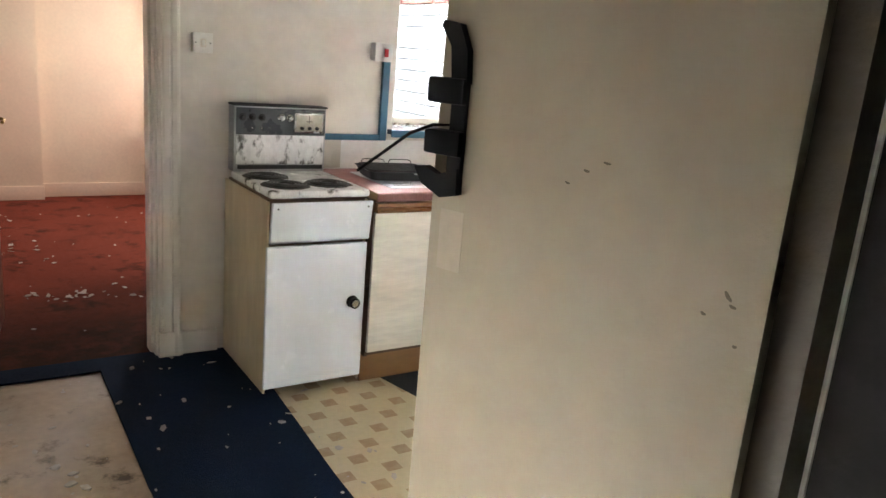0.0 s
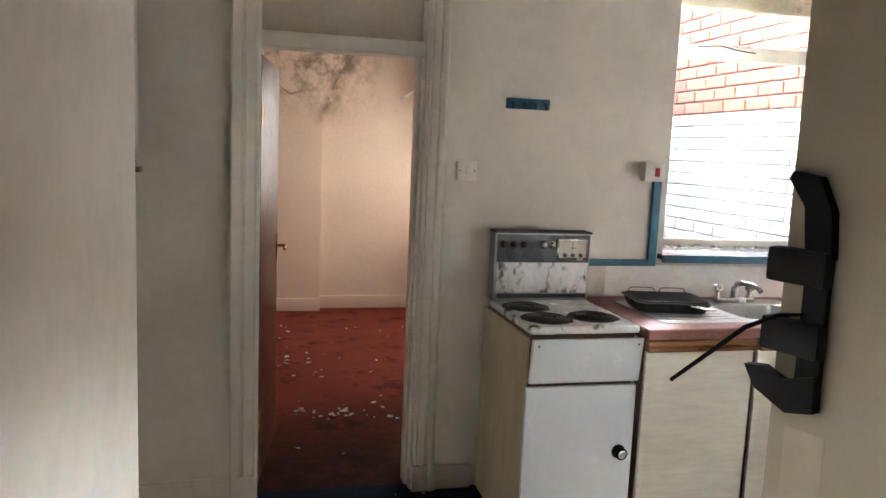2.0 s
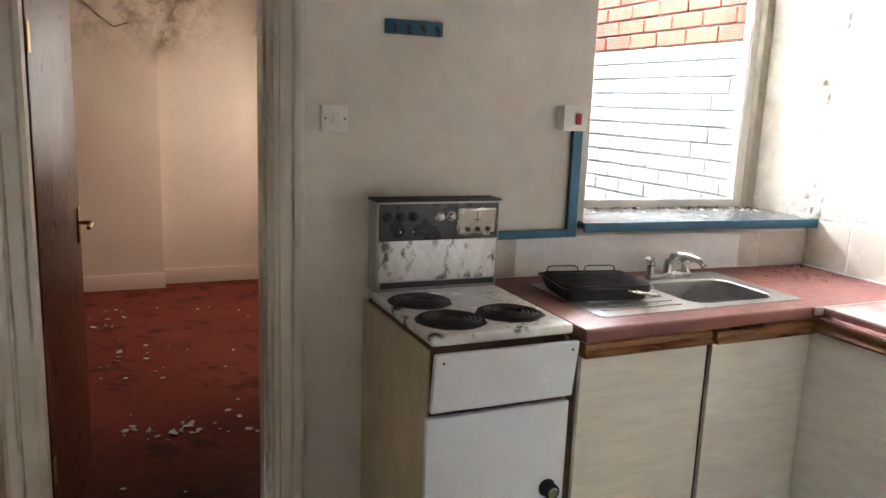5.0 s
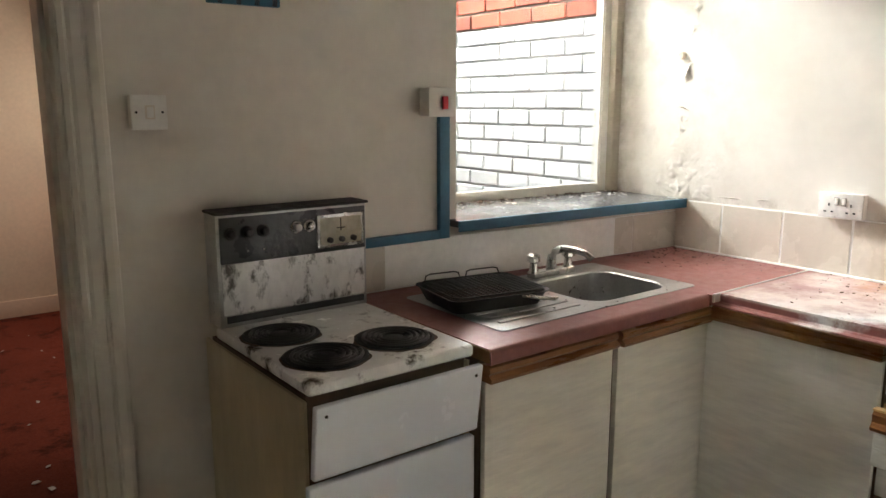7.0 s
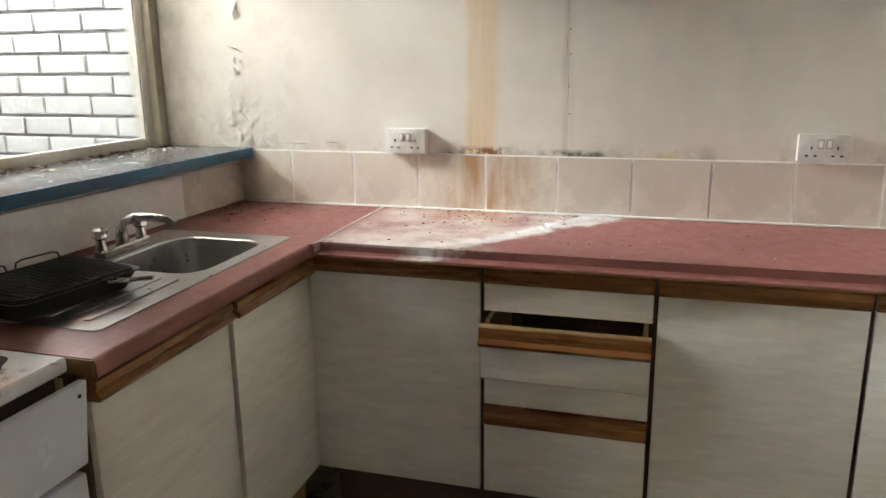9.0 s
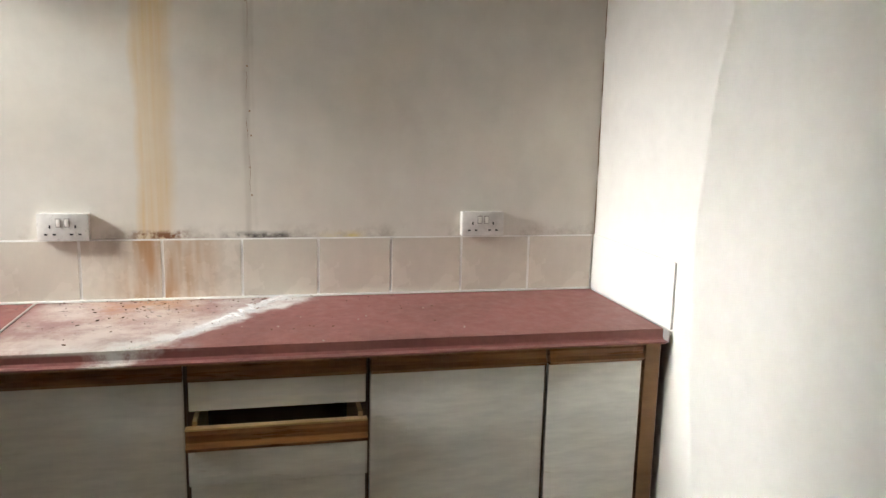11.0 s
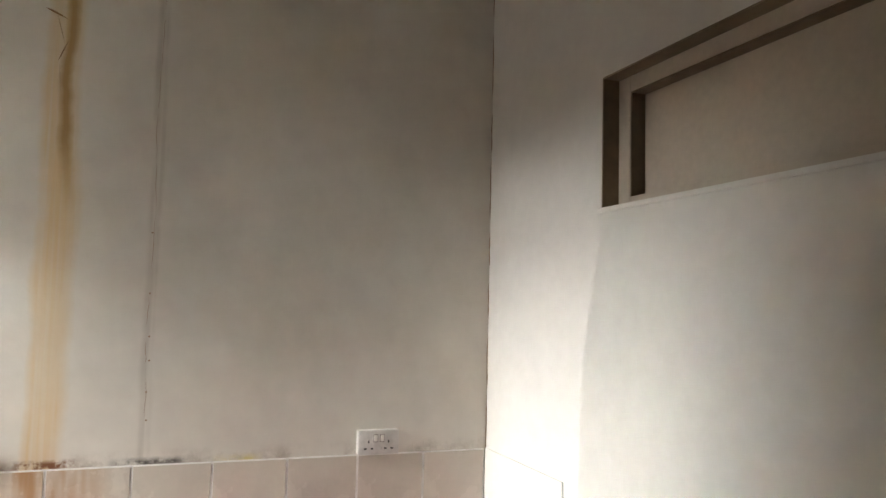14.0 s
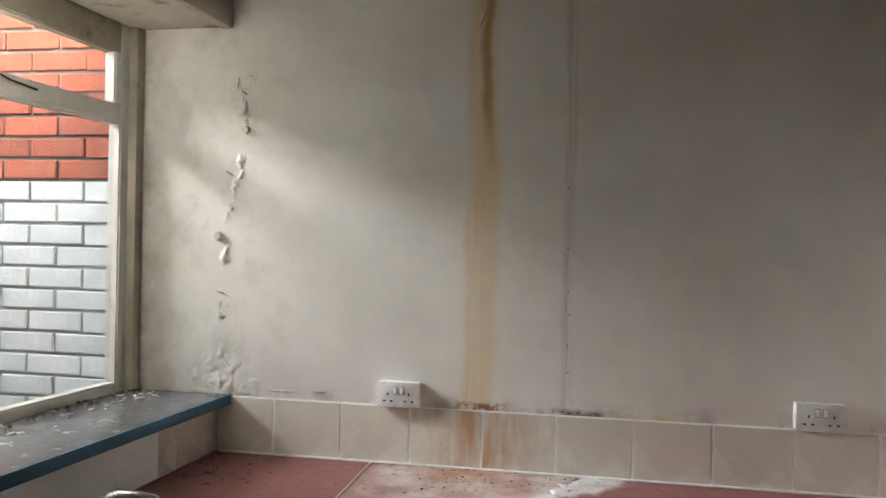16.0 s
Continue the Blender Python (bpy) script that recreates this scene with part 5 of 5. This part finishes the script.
part("keeper", B(0.372, 0.386, 0.0605, 0.064, 1.665, 1.74, bevel=0.002), brass, lk, "brass keeper", local=True)
part("key_stub", cyl(bmesh.new(), (0.405, 0.05, 1.655), (0.418, 0.05, 1.655), 0.005, n=10), brass, lk, local=True)
for x, z, a, b, tilt in ((0.298, 1.319, 0.004, 0.0016, 0.3), (0.27, 1.34, 0.005, 0.002, 0.2), (0.24, 1.355, 0.006, 0.0018, 0.1), (0.05, 1.215, 0.008, 0.0025, 0.9), (0.042, 1.203, 0.005, 0.002, 0.3), (0.031, 1.153, 0.003, 0.002, 0.0), (0.077, 1.185, 0.004, 0.002, 0.4)):
    ell = [(a * math.cos(q), b * math.sin(q) * (1 + 0.25 * math.sin(3 * q))) for q in [math.pi * k / 7 for k in range(14)]]
    turned = [(x + u * math.cos(tilt) - v * math.sin(tilt), z + u * math.sin(tilt) + v * math.cos(tilt)) for u, v in ell]
    part("scuff", prism(bmesh.new(), turned, 1, 0.0378, 0.0386), scuff_brown, ed, "dark scuff", local=True)
jm = thing("door_2", (-2.12, -3.03, 0), "cream painted door jamb of the kitchen entrance", "door frame", kind="structure")
part("hinge_jamb", B(-2.15, -2.101, -3.035, -2.975, 0, 2.06, bevel=0.004), shaded_jamb, jm, "brown hinge jamb darkened for the hall's shade")
part("head", B(-3.174, -2.151, -3.085, -2.975, 2.04, 2.06), leaf_paint, jm)

# ---- tiles, one by one ----
TZ = 1.107
east_tiles = thing("tile_row_east", (0, -1.3, WT1), "row of cream splashback tiles with white grout", "tiles", kind="structure")
part("grout", B(-0.0045, -0.0005, SOUTH + 0.009, -0.113, WT1 + 0.001, TZ + 0.002), grout, east_tiles, "white grout bed")
joints = [-0.113, -0.335] + [-0.335 - 0.2475 * k for k in range(1, 9)] + [SOUTH + 0.009]
tile_mesh = {}
for a, b in zip(joints, joints[1:]):
    w = round(a - b, 3)
    rusty = abs(a + 1.0775) < 0.02 or abs(b + 1.0775) < 0.02
    key = (w, rusty, abs(b + 1.0775) < 0.02)
    if key not in tile_mesh:
        bm = B(-0.0011, 0.0, -w / 2 + 0.0045, w / 2 - 0.0045, 0.006, TZ - WT1 - 0.003, bevel=0.0004, seg=1)
        if rusty:
            for v in bm.verts:
                v.co.y += -w / 2 if not key[2] else w / 2
        tile_mesh[key] = mesh_of("tile", bm, tile_stained if rusty else tile_glaze, smooth=False)
    off = (w / 2 if not key[2] else -w / 2) if rusty else 0.0
    piece("tile", tile_mesh[key], east_tiles, Matrix.Translation((-0.0048, (a + b) / 2 + off + 1.3, 0.0)))
north_tiles = thing("tile_row_north", (-0.75, 0, WT1), "row of cream splashback tiles under the window sill", "tiles", kind="structure")
part("grout", skew(B(-1.5, -0.002, -0.008, -0.003, WT1 + 0.001, WZ0 - 0.03)), grout, north_tiles, "cream grout bed")
for k in range(6):
    x1 = -0.003 - 0.25 * k
    x0 = x1 - 0.25
    part("tile", skew(B(x0 + 0.0015, x1 - 0.0015, -0.0125, -0.0085, WT1 + 0.003, WZ0 - 0.032, bevel=0.0015)), tile_glaze, north_tiles)

solid("worktop_caulk", B(-0.02, -0.0062, SOUTH + 0.012, -0.14, WT1 + 0.0005, WT1 + 0.006, bevel=0.002), grout, "white caulk bead along the back of the worktop", "caulk", "structure")

# loose dirt on the worktops and the sill, and the chalky crust of the leak
def plaster_crust():
    bm = bmesh.new()
    line = [(-0.012, -1.455), (-0.12, -1.37), (-0.21, -1.325), (-0.33, -1.25), (-0.47, -1.16), (-0.56, -1.05)]
    rows = []
    for k in range(101):
        u = k / 100 * (len(line) - 1)
        i = min(int(u), len(line) - 2)
        f = u - i
        x = line[i][0] * (1 - f) + line[i + 1][0] * f
        y = line[i][1] * (1 - f) + line[i + 1][1] * f + 0.012 * noise.noise((3.0, 1.0, k * 0.21))
        w = 0.004 + max(0.0, 0.022 + 0.03 * noise.noise((7.0, 2.0, k * 0.17))) * (1 if k < 60 else (100 - k) / 40)
        row = []
        for j in range(7):
            v = (j - 3) / 3
            q = w * (v + 0.4 * noise.noise((k * 0.4, v * 2, 4.0)))
            h = 0.0035 * (1 - v * v) * (0.4 + abs(noise.noise((k * 0.5, v * 3, 9.0))) * 2)
            row.append(bm.verts.new((x + 0.65 * q, y + 0.76 * q, WT1 - 0.0004 + h)))
        rows.append(row)
    for a, b in zip(rows, rows[1:]):
        for j in range(6):
            bm.faces.new((a[j], a[j + 1], b[j + 1], b[j]))
    return bm


solid("plaster_crust", plaster_crust(), chalk, "crusted white plaster run on the pink worktop", "plaster spill", "structure")


def on_long_top():
    if rng.random() < 0.6:
        return -0.02 - 0.16 * rng.random() ** 2, rng.gauss(-1.15, 0.25), WT1
    return rng.uniform(-0.55, -0.03), rng.uniform(-2.0, -0.75), WT1


def on_corner_top():
    return -0.03 - 0.35 * rng.random() ** 1.5, -0.14 - 0.3 * rng.random() ** 2, WT1


def sill_back():
    x = rng.uniform(WX0 + 0.05, -0.02)
    return x, 0.325 - 0.05 * rng.random() ** 2 + lean(x), WZ0 + 0.024


solid("worktop_crumbs", flakes(110, on_long_top, 0.002, 0.008), rust_crumb, "brown crumbs of plaster on the pink worktop", "debris", "stuff", smooth=False)
solid("worktop_flakes", flakes(26, on_long_top, 0.004, 0.015), flake_paint, "pale paint flakes on the pink worktop", "debris", "stuff", smooth=False)
solid("corner_crumbs", flakes(80, on_corner_top, 0.002, 0.009), rust_crumb, "dark crumbs in the corner of the worktop", "debris", "stuff", smooth=False)
solid("sill_dirt", flakes(90, sill_back, 0.005, 0.02), rust_crumb, "dark dirt along the back of the window sill", "debris", "stuff", smooth=False)
cc = thing("corner_crack", (0, SOUTH, 2.0), "ragged paint crack down the wall corner", "wall crack", kind="structure")
z = 2.95
while z > 1.2:
    run = rng.uniform(0.06, 0.3)
    part("crack_line", tube(bmesh.new(), [(-0.0015 - rng.uniform(0, 0.003), SOUTH + 0.0015 + rng.uniform(0, 0.002), z - run * k / 5) for k in range(6)], [0.0004, 0.0015, 0.002, 0.0012, 0.002, 0.0004], 5), plinth_wood, cc)
    z -= run + rng.uniform(0.0, 0.08)

# ---- bricks of the yard wall ----
def brick_mesh(length, mat):
    return mesh_of("brick", B(0.0, 0.03, 0.006, length - 0.006, 0.006, CH - 0.006, bevel=0.004, seg=1), mat, smooth=False)


full = {m: brick_mesh(BLN, m) for m in (brick_red, brick_white)}
rest = {brick_red: bmesh.new(), brick_white: bmesh.new()}
z0 = 1.88 - 24 * CH
for c in range(33):
    z = z0 + c * CH
    m = brick_white if c < 24 else brick_red
    y = 0.34 - (BLN / 2 if c % 2 else 0)
    while y < 6.95:
        near = 12 <= c <= 32 and y < 2.6
        shift = rng.uniform(0, 0.003)
        y_a = max(y, 0.336)
        if near and y >= 0.336:
            piece("brick", full[m], yard, Matrix.Translation((-0.01 - shift, y - 2.0, z + 0.13)))
        else:
            box(rest[m], X_B - 0.01 - shift, X_B + 0.02, y_a + 0.005, y + BLN - 0.005, z + 0.005, z + CH - 0.005)
        y += BLN
part("white_brickwork", rest[brick_white], brick_white, yard, smooth=False)["kind"] = "stuff"
part("red_brickwork", rest[brick_red], brick_red, yard, smooth=False)["kind"] = "stuff"
